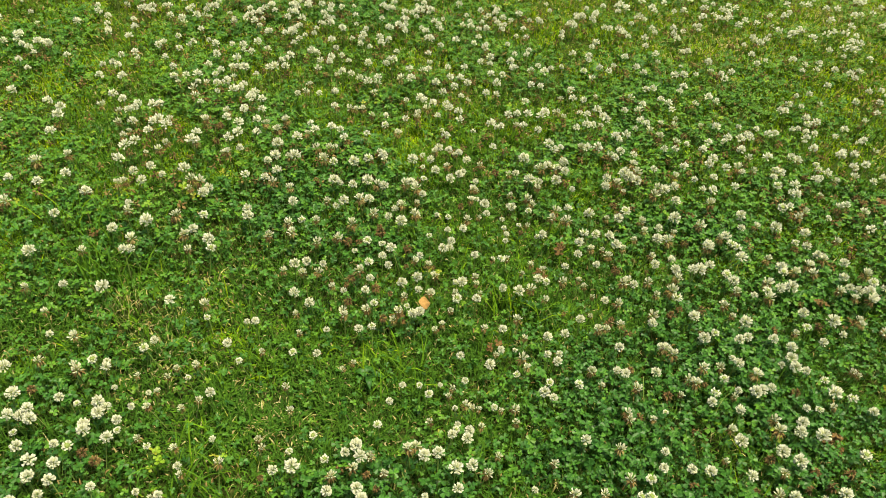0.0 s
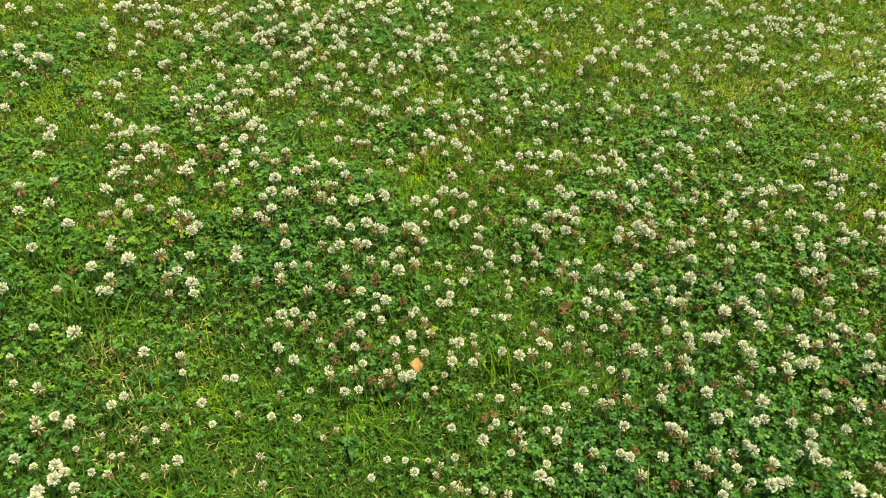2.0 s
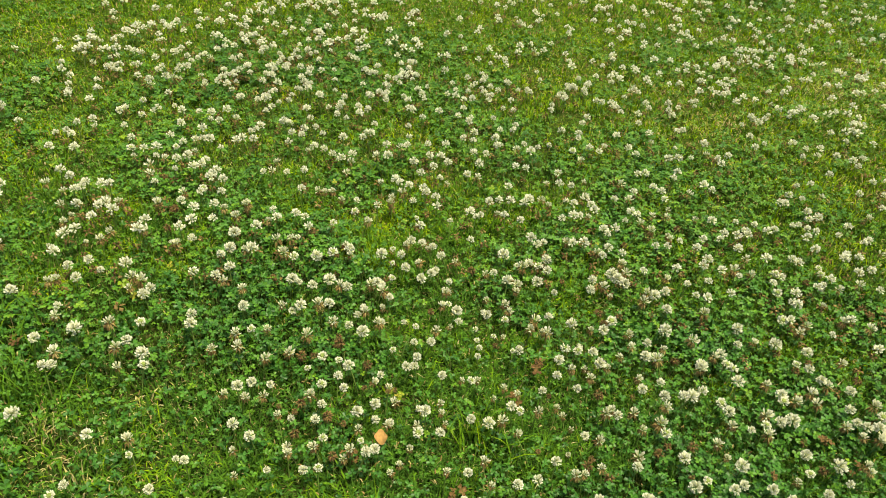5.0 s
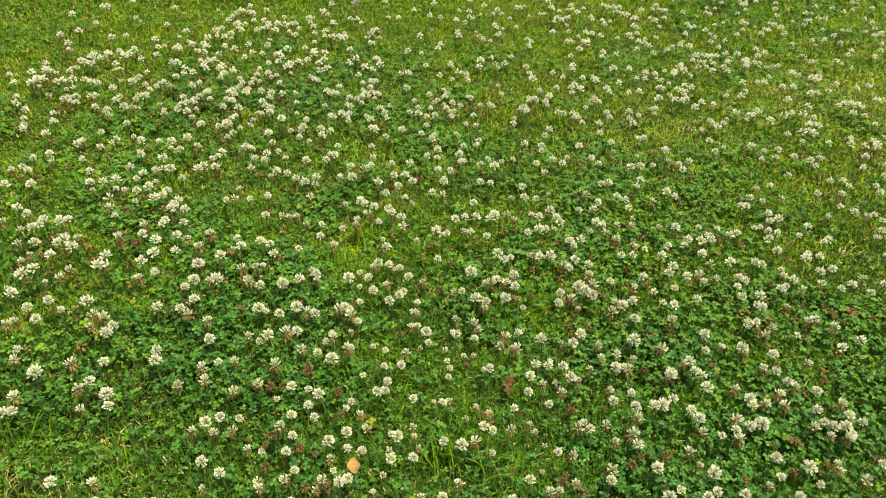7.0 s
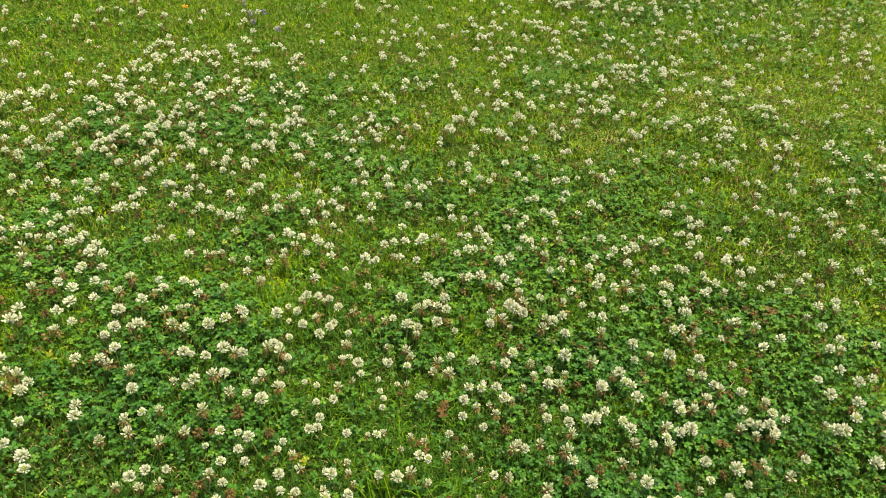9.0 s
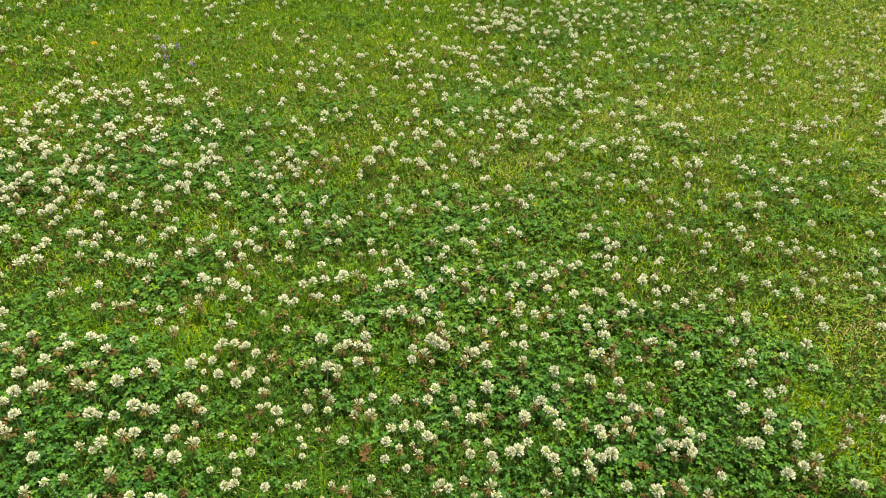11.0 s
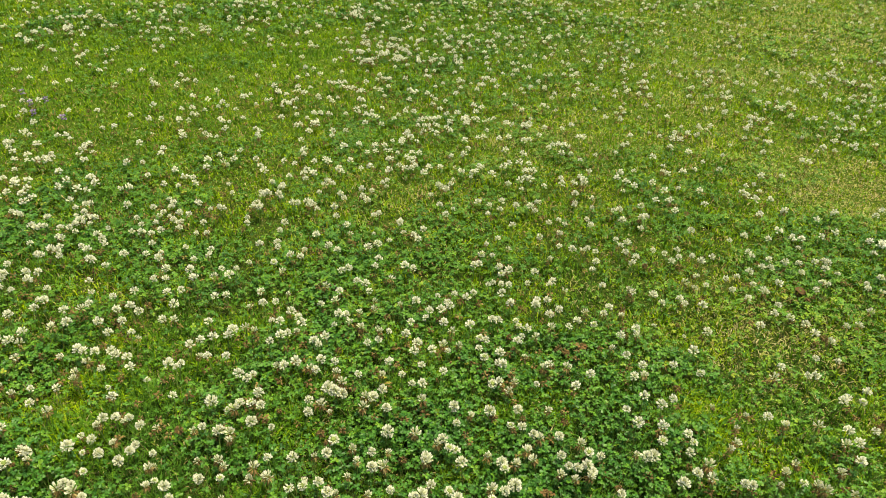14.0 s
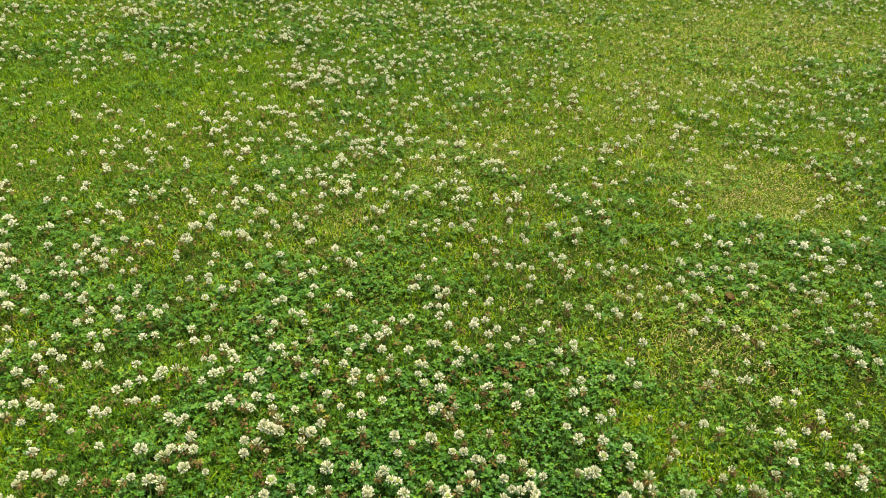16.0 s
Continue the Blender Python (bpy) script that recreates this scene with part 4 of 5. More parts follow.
sow_far("fresh", [(-0.294, 1.591), (-0.549, 1.500), (0.082, 1.648), (-0.213, 1.616), (-0.683, 1.429), (1.238, 1.130), (0.062, 1.651), (1.145, 1.228), (1.061, 1.305), (-0.289, 1.601), (0.284, 1.643), (0.101, 1.658), (-0.273, 1.614), (0.957, 1.398), (0.141, 1.664), (0.042, 1.664), (0.866, 1.459), (0.486, 1.618), (0.192, 1.665), (-0.341, 1.606), (0.571, 1.599), (-0.027, 1.668), (1.128, 1.275), (0.288, 1.663), (1.065, 1.331), (-0.271, 1.630), (1.171, 1.237), (1.309, 1.082), (-0.729, 1.434), (1.149, 1.261), (1.087, 1.317), (0.584, 1.600), (1.274, 1.133), (0.146, 1.681), (-0.280, 1.634), (1.209, 1.209), (-0.376, 1.609), (-0.466, 1.577), (0.733, 1.549), (-0.450, 1.586), (0.138, 1.690), (-0.098, 1.678), (-0.157, 1.669), (0.448, 1.652), (1.203, 1.233), (-0.221, 1.663), (1.179, 1.258), (-0.289, 1.648)])
sow_far("fresh", [(-0.434, 1.604), (-0.106, 1.686), (0.129, 1.702), (-0.007, 1.699), (-0.693, 1.486), (-0.297, 1.653), (0.091, 1.706), (0.490, 1.657), (1.239, 1.212), (0.957, 1.451), (0.061, 1.707), (-0.742, 1.462), (0.758, 1.565), (0.122, 1.711), (-0.074, 1.703), (-0.447, 1.617), (0.980, 1.446), (-0.607, 1.548), (0.993, 1.439), (-0.366, 1.649), (0.320, 1.706), (0.143, 1.724), (-0.470, 1.619), (0.163, 1.727), (-0.286, 1.682), (1.335, 1.135), (0.736, 1.598), (-0.582, 1.577), (0.411, 1.701), (-0.704, 1.512), (0.325, 1.716), (1.327, 1.151), (0.051, 1.733), (-0.415, 1.649), (-0.087, 1.724), (0.442, 1.698), (1.408, 1.048), (0.869, 1.538), (-0.447, 1.640), (-0.382, 1.662), (-0.045, 1.733), (-0.465, 1.636), (0.233, 1.734), (-0.105, 1.728), (0.400, 1.716), (0.240, 1.739), (-0.758, 1.495), (0.435, 1.710)])
sow_far("fresh", [(0.212, 1.742), (-0.153, 1.728), (-0.339, 1.688), (-0.232, 1.717), (-0.287, 1.705), (1.053, 1.439), (-0.077, 1.744), (0.522, 1.698), (-0.643, 1.572), (0.577, 1.682), (-0.061, 1.747), (-0.145, 1.737), (-0.262, 1.714), (-0.136, 1.739), (0.568, 1.688), (-0.161, 1.737), (0.855, 1.570), (0.952, 1.515), (-0.381, 1.685), (-0.476, 1.653), (-0.444, 1.666), (-0.311, 1.711), (-0.346, 1.703), (1.400, 1.110), (1.336, 1.194), (-0.371, 1.698), (1.161, 1.373), (0.917, 1.549), (1.360, 1.168), (0.835, 1.595), (-0.574, 1.625), (1.382, 1.144), (-0.069, 1.763), (-0.611, 1.609), (0.520, 1.720), (-0.768, 1.525), (0.190, 1.774), (-0.570, 1.632), (1.131, 1.408), (-0.559, 1.637), (1.508, 0.965), (-0.605, 1.619), (0.379, 1.757), (-0.055, 1.774), (-0.555, 1.644), (1.485, 1.013), (0.127, 1.782), (0.734, 1.655)])
sow_far("fresh", [(0.087, 1.783), (0.471, 1.741), (1.560, 0.884), (0.954, 1.543), (-0.432, 1.695), (-0.379, 1.713), (-0.687, 1.583), (1.343, 1.213), (-0.345, 1.727), (-0.699, 1.581), (-0.370, 1.722), (-0.060, 1.784), (0.896, 1.586), (0.376, 1.770), (0.187, 1.791), (1.416, 1.136), (0.352, 1.777), (-0.078, 1.787), (0.338, 1.783), (0.600, 1.723), (1.498, 1.028), (1.452, 1.098), (0.975, 1.551), (0.133, 1.801), (0.031, 1.802), (0.350, 1.788), (0.579, 1.737), (1.055, 1.506), (-0.343, 1.749), (-0.368, 1.743), (0.344, 1.794), (-0.697, 1.609), (-0.721, 1.599), (-0.546, 1.686), (1.451, 1.125), (0.639, 1.727), (-0.364, 1.751), (0.269, 1.810), (0.123, 1.819), (-0.666, 1.633), (1.591, 0.904), (0.338, 1.804), (-0.716, 1.609), (1.340, 1.272), (1.193, 1.417), (1.100, 1.493), (-0.710, 1.616), (-0.564, 1.689)])
sow_far("fresh", [(-0.460, 1.730), (0.784, 1.681), (-0.477, 1.727), (1.145, 1.466), (-0.637, 1.662), (-0.282, 1.788), (1.206, 1.419), (-0.341, 1.774), (-0.081, 1.824), (-0.809, 1.568), (1.158, 1.461), (-0.191, 1.810), (0.389, 1.810), (-0.059, 1.829), (1.477, 1.126), (1.483, 1.119), (0.769, 1.701), (-0.330, 1.784), (0.636, 1.753), (1.074, 1.532), (-0.576, 1.700), (-0.049, 1.835), (-0.541, 1.721), (0.777, 1.705), (1.377, 1.268), (0.395, 1.826), (-0.378, 1.784), (-0.201, 1.827), (0.518, 1.804), (-0.553, 1.729), (0.806, 1.706), (0.967, 1.622), (-0.608, 1.707), (1.622, 0.932), (-0.721, 1.652), (-0.213, 1.835), (-0.822, 1.597), (1.121, 1.530), (-0.425, 1.784), (-0.309, 1.819), (-0.095, 1.860), (0.657, 1.779), (-0.417, 1.794), (0.372, 1.853), (1.090, 1.562), (1.473, 1.196), (-0.318, 1.828), (-0.298, 1.833)])
sow_far("fresh", [(-0.611, 1.727), (1.437, 1.252), (-0.526, 1.766), (-0.603, 1.736), (0.267, 1.878), (-0.685, 1.699), (-0.346, 1.829), (-0.427, 1.810), (0.458, 1.855), (0.146, 1.892), (-0.699, 1.700), (0.866, 1.717), (0.418, 1.866), (0.955, 1.674), (-0.493, 1.795), (-0.267, 1.860), (-0.405, 1.826), (-0.515, 1.790), (0.114, 1.903), (1.300, 1.428), (-0.738, 1.692), (-0.343, 1.849), (1.039, 1.634), (0.187, 1.906), (-0.436, 1.827), (0.457, 1.874), (0.987, 1.672), (-0.720, 1.713), (0.554, 1.856), (-0.062, 1.908), (-0.597, 1.772), (-0.773, 1.686), (0.482, 1.877), (-0.516, 1.808), (0.675, 1.823), (0.762, 1.792), (-0.473, 1.826), (1.497, 1.239), (-0.808, 1.673), (-0.765, 1.697), (-0.197, 1.898), (1.479, 1.267), (0.012, 1.924), (0.184, 1.926), (-0.434, 1.846), (-0.801, 1.684), (0.030, 1.928), (1.515, 1.229)])
sow_far("fresh", [(0.470, 1.891), (1.089, 1.630), (1.008, 1.682), (0.551, 1.874), (-0.180, 1.911), (1.020, 1.677), (-0.282, 1.892), (0.886, 1.751), (-0.826, 1.676), (1.692, 0.957), (1.644, 1.048), (0.165, 1.935), (0.933, 1.732), (0.780, 1.805), (0.721, 1.829), (0.860, 1.771), (1.287, 1.491), (0.898, 1.753), (0.737, 1.824), (0.610, 1.870), (-0.086, 1.935), (-0.277, 1.906), (0.634, 1.865), (-0.821, 1.694), (0.363, 1.929), (1.125, 1.628), (0.708, 1.845), (-0.484, 1.853), (-0.863, 1.672), (1.097, 1.651), (0.752, 1.833), (1.320, 1.480), (0.814, 1.809), (1.623, 1.121), (-0.765, 1.739), (-0.461, 1.871), (-0.206, 1.937), (-0.333, 1.911), (-0.257, 1.932), (-0.235, 1.937), (1.654, 1.098), (0.750, 1.850), (-0.495, 1.871), (0.444, 1.938), (-0.046, 1.965), (-0.560, 1.848), (-0.310, 1.925), (-0.195, 1.948)])
sow_far("fresh", [(0.357, 1.956), (-0.840, 1.714), (-0.129, 1.962), (-0.478, 1.883), (0.497, 1.933), (1.027, 1.724), (-0.551, 1.858), (1.670, 1.086), (0.918, 1.786), (-0.758, 1.765), (1.163, 1.642), (0.222, 1.981), (-0.684, 1.810), (0.143, 1.986), (1.403, 1.444), (0.930, 1.791), (-0.815, 1.747), (0.421, 1.964), (1.703, 1.059), (0.595, 1.925), (0.537, 1.942), (1.046, 1.734), (-0.304, 1.952), (1.058, 1.730), (1.162, 1.662), (0.751, 1.880), (-0.891, 1.711), (-0.827, 1.751), (1.503, 1.357), (1.338, 1.528), (-0.064, 1.995), (-0.400, 1.935), (-0.114, 1.991), (-0.320, 1.956), (0.764, 1.882), (0.989, 1.780), (0.532, 1.957), (-0.742, 1.809), (0.699, 1.911), (-0.639, 1.857), (1.268, 1.600), (-0.057, 2.005), (1.286, 1.586), (0.351, 1.997), (-0.757, 1.806), (-0.383, 1.952), (-0.357, 1.958), (-0.312, 1.971)])
sow_far("fresh", [(1.008, 1.783), (-0.228, 1.990), (-0.500, 1.922), (1.253, 1.624), (1.671, 1.173), (1.686, 1.152), (-0.680, 1.856), (0.752, 1.911), (1.714, 1.110), (-0.837, 1.778), (-0.611, 1.891), (-0.731, 1.838), (1.037, 1.781), (-0.750, 1.830), (1.061, 1.769), (0.481, 1.996), (-0.200, 2.011), (-0.671, 1.870), (-0.319, 1.990), (-0.297, 1.997), (-0.775, 1.824), (0.228, 2.036), (-0.521, 1.937), (0.771, 1.921), (0.733, 1.936), (-0.228, 2.016), (0.906, 1.865), (1.341, 1.584), (0.874, 1.883), (1.393, 1.540), (1.706, 1.166), (0.297, 2.041), (1.435, 1.507), (-0.723, 1.867), (0.704, 1.960), (1.627, 1.295), (0.656, 1.978), (0.481, 2.025), (0.797, 1.933), (-0.438, 1.988), (0.720, 1.962), (-0.581, 1.944), (1.589, 1.361), (0.682, 1.981), (-0.258, 2.038), (-0.136, 2.059), (-0.354, 2.020), (-0.464, 1.990)])
sow_far("fresh", [(-0.570, 1.955), (-0.706, 1.898), (0.063, 2.075), (1.292, 1.664), (-0.510, 1.978), (-0.762, 1.874), (0.262, 2.071), (1.755, 1.147), (0.025, 2.081), (-0.678, 1.921), (1.553, 1.429), (-0.407, 2.018), (0.489, 2.048), (-0.580, 1.965), (1.794, 1.101), (0.601, 2.029), (0.319, 2.083), (-0.629, 1.958), (1.548, 1.456), (1.079, 1.841), (0.645, 2.027), (-0.237, 2.076), (1.590, 1.415), (-0.551, 1.994), (1.544, 1.469), (1.339, 1.669), (-0.525, 2.009), (0.718, 2.016), (0.692, 2.025), (0.762, 2.002), (0.944, 1.929), (-0.458, 2.040), (-0.564, 2.012), (0.743, 2.020), (1.228, 1.774), (0.809, 1.996), (0.110, 2.128), (1.046, 1.890), (-0.081, 2.123), (-0.520, 2.033), (-0.166, 2.119), (-0.648, 1.992), (-0.480, 2.052), (-0.498, 2.047), (0.493, 2.102), (-0.840, 1.914), (0.776, 2.034), (0.118, 2.152)])
sow_far("fresh", [(1.854, 1.119), (1.196, 1.829), (-0.595, 2.031), (1.220, 1.816), (-0.176, 2.139), (1.585, 1.502), (-0.157, 2.144), (-0.299, 2.122), (-0.196, 2.142), (-0.469, 2.083), (0.805, 2.039), (-0.217, 2.141), (1.282, 1.784), (0.784, 2.048), (-0.757, 1.984), (0.586, 2.115), (-0.247, 2.146), (1.481, 1.637), (1.795, 1.267), (-0.585, 2.061), (-0.171, 2.164), (1.862, 1.165), (0.960, 1.993), (-0.729, 2.008), (0.995, 1.979), (1.182, 1.880), (-0.407, 2.128), (1.511, 1.627), (-0.358, 2.142), (1.056, 1.958), (-0.164, 2.179), (-0.516, 2.103), (0.802, 2.073), (1.196, 1.883), (-0.501, 2.112), (-0.321, 2.158), (-0.394, 2.142), (0.889, 2.044), (1.629, 1.519), (1.225, 1.870), (0.265, 2.199), (-0.455, 2.129), (1.213, 1.879), (-0.090, 2.199), (1.020, 1.992), (0.380, 2.192), (0.528, 2.167), (1.355, 1.789)])
sow_far("fresh", [(0.597, 2.154), (1.242, 1.874), (-0.084, 2.210), (1.146, 1.937), (-0.386, 2.163), (0.635, 2.151), (1.134, 1.946), (0.389, 2.203), (1.093, 1.970), (0.246, 2.219), (0.815, 2.098), (-0.297, 2.189), (-0.889, 1.980), (-0.257, 2.201), (1.843, 1.289), (0.175, 2.232), (-0.446, 2.161), (-0.073, 2.227), (-0.359, 2.190), (-0.473, 2.163), (-0.386, 2.188), (0.235, 2.241), (-0.340, 2.201), (0.890, 2.098), (0.946, 2.078), (1.463, 1.755), (1.601, 1.628), (-0.860, 2.027), (-0.655, 2.119), (0.294, 2.251), (0.937, 2.089), (-0.204, 2.241), (-0.334, 2.218), (-0.314, 2.224), (-0.473, 2.188), (1.685, 1.555), (-0.271, 2.236), (0.382, 2.250), (0.858, 2.129), (1.054, 2.046), (0.502, 2.235), (-0.325, 2.230), (-0.122, 2.263), (-0.432, 2.210), (0.514, 2.237), (0.171, 2.279), (0.918, 2.118), (0.553, 2.234)])
sow_far("fresh", [(0.756, 2.182), (0.709, 2.198), (0.566, 2.236), (0.894, 2.136), (1.589, 1.686), (0.912, 2.131), (-0.504, 2.204), (1.204, 1.985), (0.884, 2.144), (-0.406, 2.232), (-0.351, 2.248), (1.309, 1.925), (1.742, 1.535), (-0.837, 2.084), (-0.271, 2.272), (-0.282, 2.279), (1.930, 1.310), (1.332, 1.938), (0.292, 2.315), (-0.446, 2.257), (0.882, 2.182), (-0.140, 2.318), (1.019, 2.129), (-0.161, 2.318), (0.313, 2.324), (0.973, 2.152), (0.916, 2.179), (-0.757, 2.163), (-0.044, 2.333), (0.546, 2.293), (0.355, 2.326), (0.931, 2.182), (-0.493, 2.265), (1.187, 2.061), (0.946, 2.181), (1.291, 2.000), (1.960, 1.327), (0.745, 2.255), (-0.482, 2.273), (0.813, 2.233), (0.470, 2.321), (0.517, 2.314), (1.019, 2.153), (1.200, 2.060), (0.169, 2.354), (1.060, 2.138), (1.143, 2.096), (0.289, 2.350)])
sow_far("fresh", [(-0.013, 2.356), (1.157, 2.090), (-0.233, 2.335), (1.036, 2.152), (0.764, 2.258), (0.196, 2.359), (1.676, 1.705), (0.909, 2.212), (1.253, 2.042), (-0.466, 2.294), (0.620, 2.307), (0.831, 2.247), (1.033, 2.165), (-0.251, 2.345), (0.593, 2.318), (1.214, 2.076), (1.057, 2.161), (0.083, 2.378), (0.168, 2.380), (1.117, 2.136), (0.674, 2.308), (2.004, 1.334), (0.222, 2.390), (-0.246, 2.368), (0.119, 2.396), (-0.928, 2.150), (0.210, 2.399), (0.714, 2.326), (0.864, 2.279), (1.022, 2.216), (-0.680, 2.279), (0.893, 2.275), (0.032, 2.419), (-0.472, 2.348), (0.797, 2.317), (-0.857, 2.221), (-0.869, 2.218), (1.085, 2.211), (0.526, 2.396), (0.343, 2.425), (0.979, 2.263), (-0.230, 2.417), (0.745, 2.349), (-0.160, 2.437), (0.249, 2.450), (2.124, 1.258), (0.511, 2.421), (1.890, 1.612)])
sow_far("fresh", [(1.819, 1.696), (0.292, 2.459), (-0.806, 2.284), (1.911, 1.604), (0.212, 2.471), (0.181, 2.475), (0.516, 2.450), (0.321, 2.477), (0.411, 2.468), (0.974, 2.319), (0.502, 2.459), (1.128, 2.260), (0.447, 2.476), (0.531, 2.465), (0.659, 2.442), (0.757, 2.419), (0.308, 2.503), (0.464, 2.485), (0.620, 2.456), (0.651, 2.452), (0.750, 2.428), (1.113, 2.293), (0.097, 2.525), (0.548, 2.486), (1.028, 2.342), (0.266, 2.529), (1.000, 2.362), (0.917, 2.399), (0.684, 2.471), (0.386, 2.527), (0.621, 2.491), (0.404, 2.549), (0.578, 2.523), (0.380, 2.556), (0.523, 2.541), (0.502, 2.554), (1.007, 2.420), (0.769, 2.509), (0.571, 2.565), (0.999, 2.446), (0.500, 2.585), (0.786, 2.525), (0.965, 2.467), (1.096, 2.424), (0.956, 2.482), (2.254, 1.391), (0.949, 2.492), (0.852, 2.529)])
sow_far("fresh", [(0.834, 2.537), (0.742, 2.563), (1.107, 2.443), (0.617, 2.601), (0.725, 2.578), (0.763, 2.568), (0.496, 2.629), (0.574, 2.616), (1.416, 2.300), (0.887, 2.549), (1.274, 2.393), (0.688, 2.619), (0.723, 2.615), (0.705, 2.624), (0.743, 2.614), (1.059, 2.531), (1.453, 2.349), (1.517, 2.322), (1.222, 2.499), (1.280, 2.472), (1.099, 2.559), (0.904, 2.635), (1.237, 2.503), (0.872, 2.647), (0.975, 2.628), (0.921, 2.653), (1.164, 2.562), (0.898, 2.666), (2.379, 1.483), (2.370, 1.523), (1.286, 2.526), (1.070, 2.626), (1.062, 2.643), (1.570, 2.385), (1.307, 2.561), (1.278, 2.590), (1.291, 2.587), (1.473, 2.517), (1.606, 2.447), (1.191, 2.676), (1.119, 2.710), (1.449, 2.553), (1.094, 2.730), (1.367, 2.612), (1.404, 2.602), (1.547, 2.558), (1.339, 2.681), (1.536, 2.585)])
sow_far("fresh", [(1.244, 2.736), (1.605, 2.560), (1.451, 2.657), (1.640, 2.556), (1.664, 2.561), (1.490, 2.679), (1.532, 2.709), (1.384, 2.792), (1.474, 2.747), (1.427, 2.789), (1.411, 2.870), (1.709, 2.707), (1.696, 2.736), (1.560, 2.851), (1.653, 2.812), (1.629, 2.855), (1.699, 2.838)])
sow_far("half", [(0.235, 1.234), (0.589, 1.128), (0.057, 1.247), (1.066, 0.680), (0.730, 1.068), (1.056, 0.725), (-0.256, 1.208), (1.125, 0.606), (0.439, 1.220), (-0.129, 1.249), (-0.556, 1.062), (0.849, 0.999), (-0.449, 1.144), (1.149, 0.591), (0.471, 1.233), (0.769, 1.082), (0.115, 1.298), (-0.256, 1.246), (0.520, 1.225), (-0.127, 1.285), (0.249, 1.299), (-0.596, 1.084), (-0.460, 1.173), (0.407, 1.279), (0.480, 1.262), (0.908, 1.010), (-0.083, 1.322), (-0.446, 1.204), (1.074, 0.841), (0.325, 1.325), (-0.403, 1.240), (-0.212, 1.310), (-0.502, 1.206), (0.400, 1.334), (1.211, 0.657), (0.859, 1.111), (0.913, 1.071), (-0.040, 1.374), (0.528, 1.312), (-0.418, 1.287), (0.327, 1.403), (0.196, 1.428), (1.281, 0.699), (0.979, 1.146), (0.385, 1.475), (-0.618, 1.308), (1.255, 0.892), (0.877, 1.295)])
sow_far("half", [(1.114, 1.111), (0.806, 1.356), (1.108, 1.136), (1.363, 0.810), (0.612, 1.496), (1.323, 0.919), (0.968, 1.311), (1.369, 0.855), (1.353, 0.917), (1.259, 1.066), (0.135, 1.657), (-0.488, 1.549), (-0.490, 1.563), (-0.594, 1.521), (1.485, 0.864), (-0.560, 1.566), (-0.507, 1.590), (-0.550, 1.573), (0.433, 1.681), (1.505, 0.851), (0.307, 1.714), (0.448, 1.689), (0.312, 1.738), (0.321, 1.746), (1.548, 0.860), (1.496, 0.989), (1.516, 0.984), (-0.664, 1.609), (1.564, 0.919), (0.491, 1.777), (-0.524, 1.707), (-0.758, 1.608), (0.502, 1.795), (-0.630, 1.703), (0.816, 1.716), (-0.790, 1.643), (-0.666, 1.758), (-0.662, 1.777), (0.854, 1.804), (0.273, 2.000), (0.266, 2.012), (1.200, 1.680), (-0.827, 1.884), (0.382, 2.169), (0.844, 2.058), (0.860, 2.084), (0.226, 2.264), (1.093, 2.122)])
sow_far("half", [(1.083, 2.129), (0.711, 2.284)])

# Withered heads, sunk among the leaves of the dense clover.
for _ in range(800):
    x, y = pick.uniform(-0.6, 1.4), pick.uniform(0.35, 1.5)
    c, d = cover(np.array([x]), np.array([y]))
    if pick.random() < 0.42 * (c[0] - 0.25) and abs(x - 0.3) < 0.25 + 0.75 * y:
        plant("gone", x, y, pick, 0.016)


# ---- flowers farther off, and between the others ----
# Where flowers crowd (above 0) and where they are few (below 0): x, y, radius, how much.
BLOOM = [
    (0.86, 2.16, 0.18, 1.2), (1.01, 3.07, 0.30, 1.2), (1.31, 2.80, 0.30, 0.9), (1.62, 4.04, 0.50, 0.3),
    (0.69, 2.48, 0.20, 0.6), (3.84, 2.62, 0.50, 0.5), (-0.07, 4.14, 0.40, 0.2),
    (0.53, 4.45, 0.40, 0.2), (-0.59, 1.94, 0.12, 0.2), (-0.35, 2.04, 0.15, 0.2), (1.05, 2.19, 0.15, 0.4),
]
BARE = [
    (-0.66, 1.73, 0.25, -0.5), (-0.30, 1.75, 0.25, -0.4), (-0.50, 3.00, 0.40, -1.0), (0.48, 3.06, 0.25, -0.8), (-0.02, 2.66, 0.30, -1.0), (0.42, 2.98, 0.35, -0.9), (1.90, 1.49, 0.17, -1.0), (1.69, 1.70, 0.20, -0.6), (3.49, 2.98, 0.50, -0.7),
    (1.13, 1.07, 0.12, -0.6), (1.11, 0.92, 0.12, -0.6), (1.21, 0.79, 0.12, -0.7), (1.52, 2.14, 0.30, -0.6), (2.38, 2.78, 0.40, -0.5), (0.10, 3.16, 0.30, -0.6),
    (-0.97, 2.02, 0.35, -1.0), (-0.74, 2.17, 0.30, -0.9), (-0.17, 2.39, 0.20, -0.6), (0.22, 2.01, 0.20, -0.5),
    (-0.30, 0.64, 0.16, -1.0), (-0.15, 0.53, 0.10, -1.0), (-0.26, 0.75, 0.12, -0.8),
]


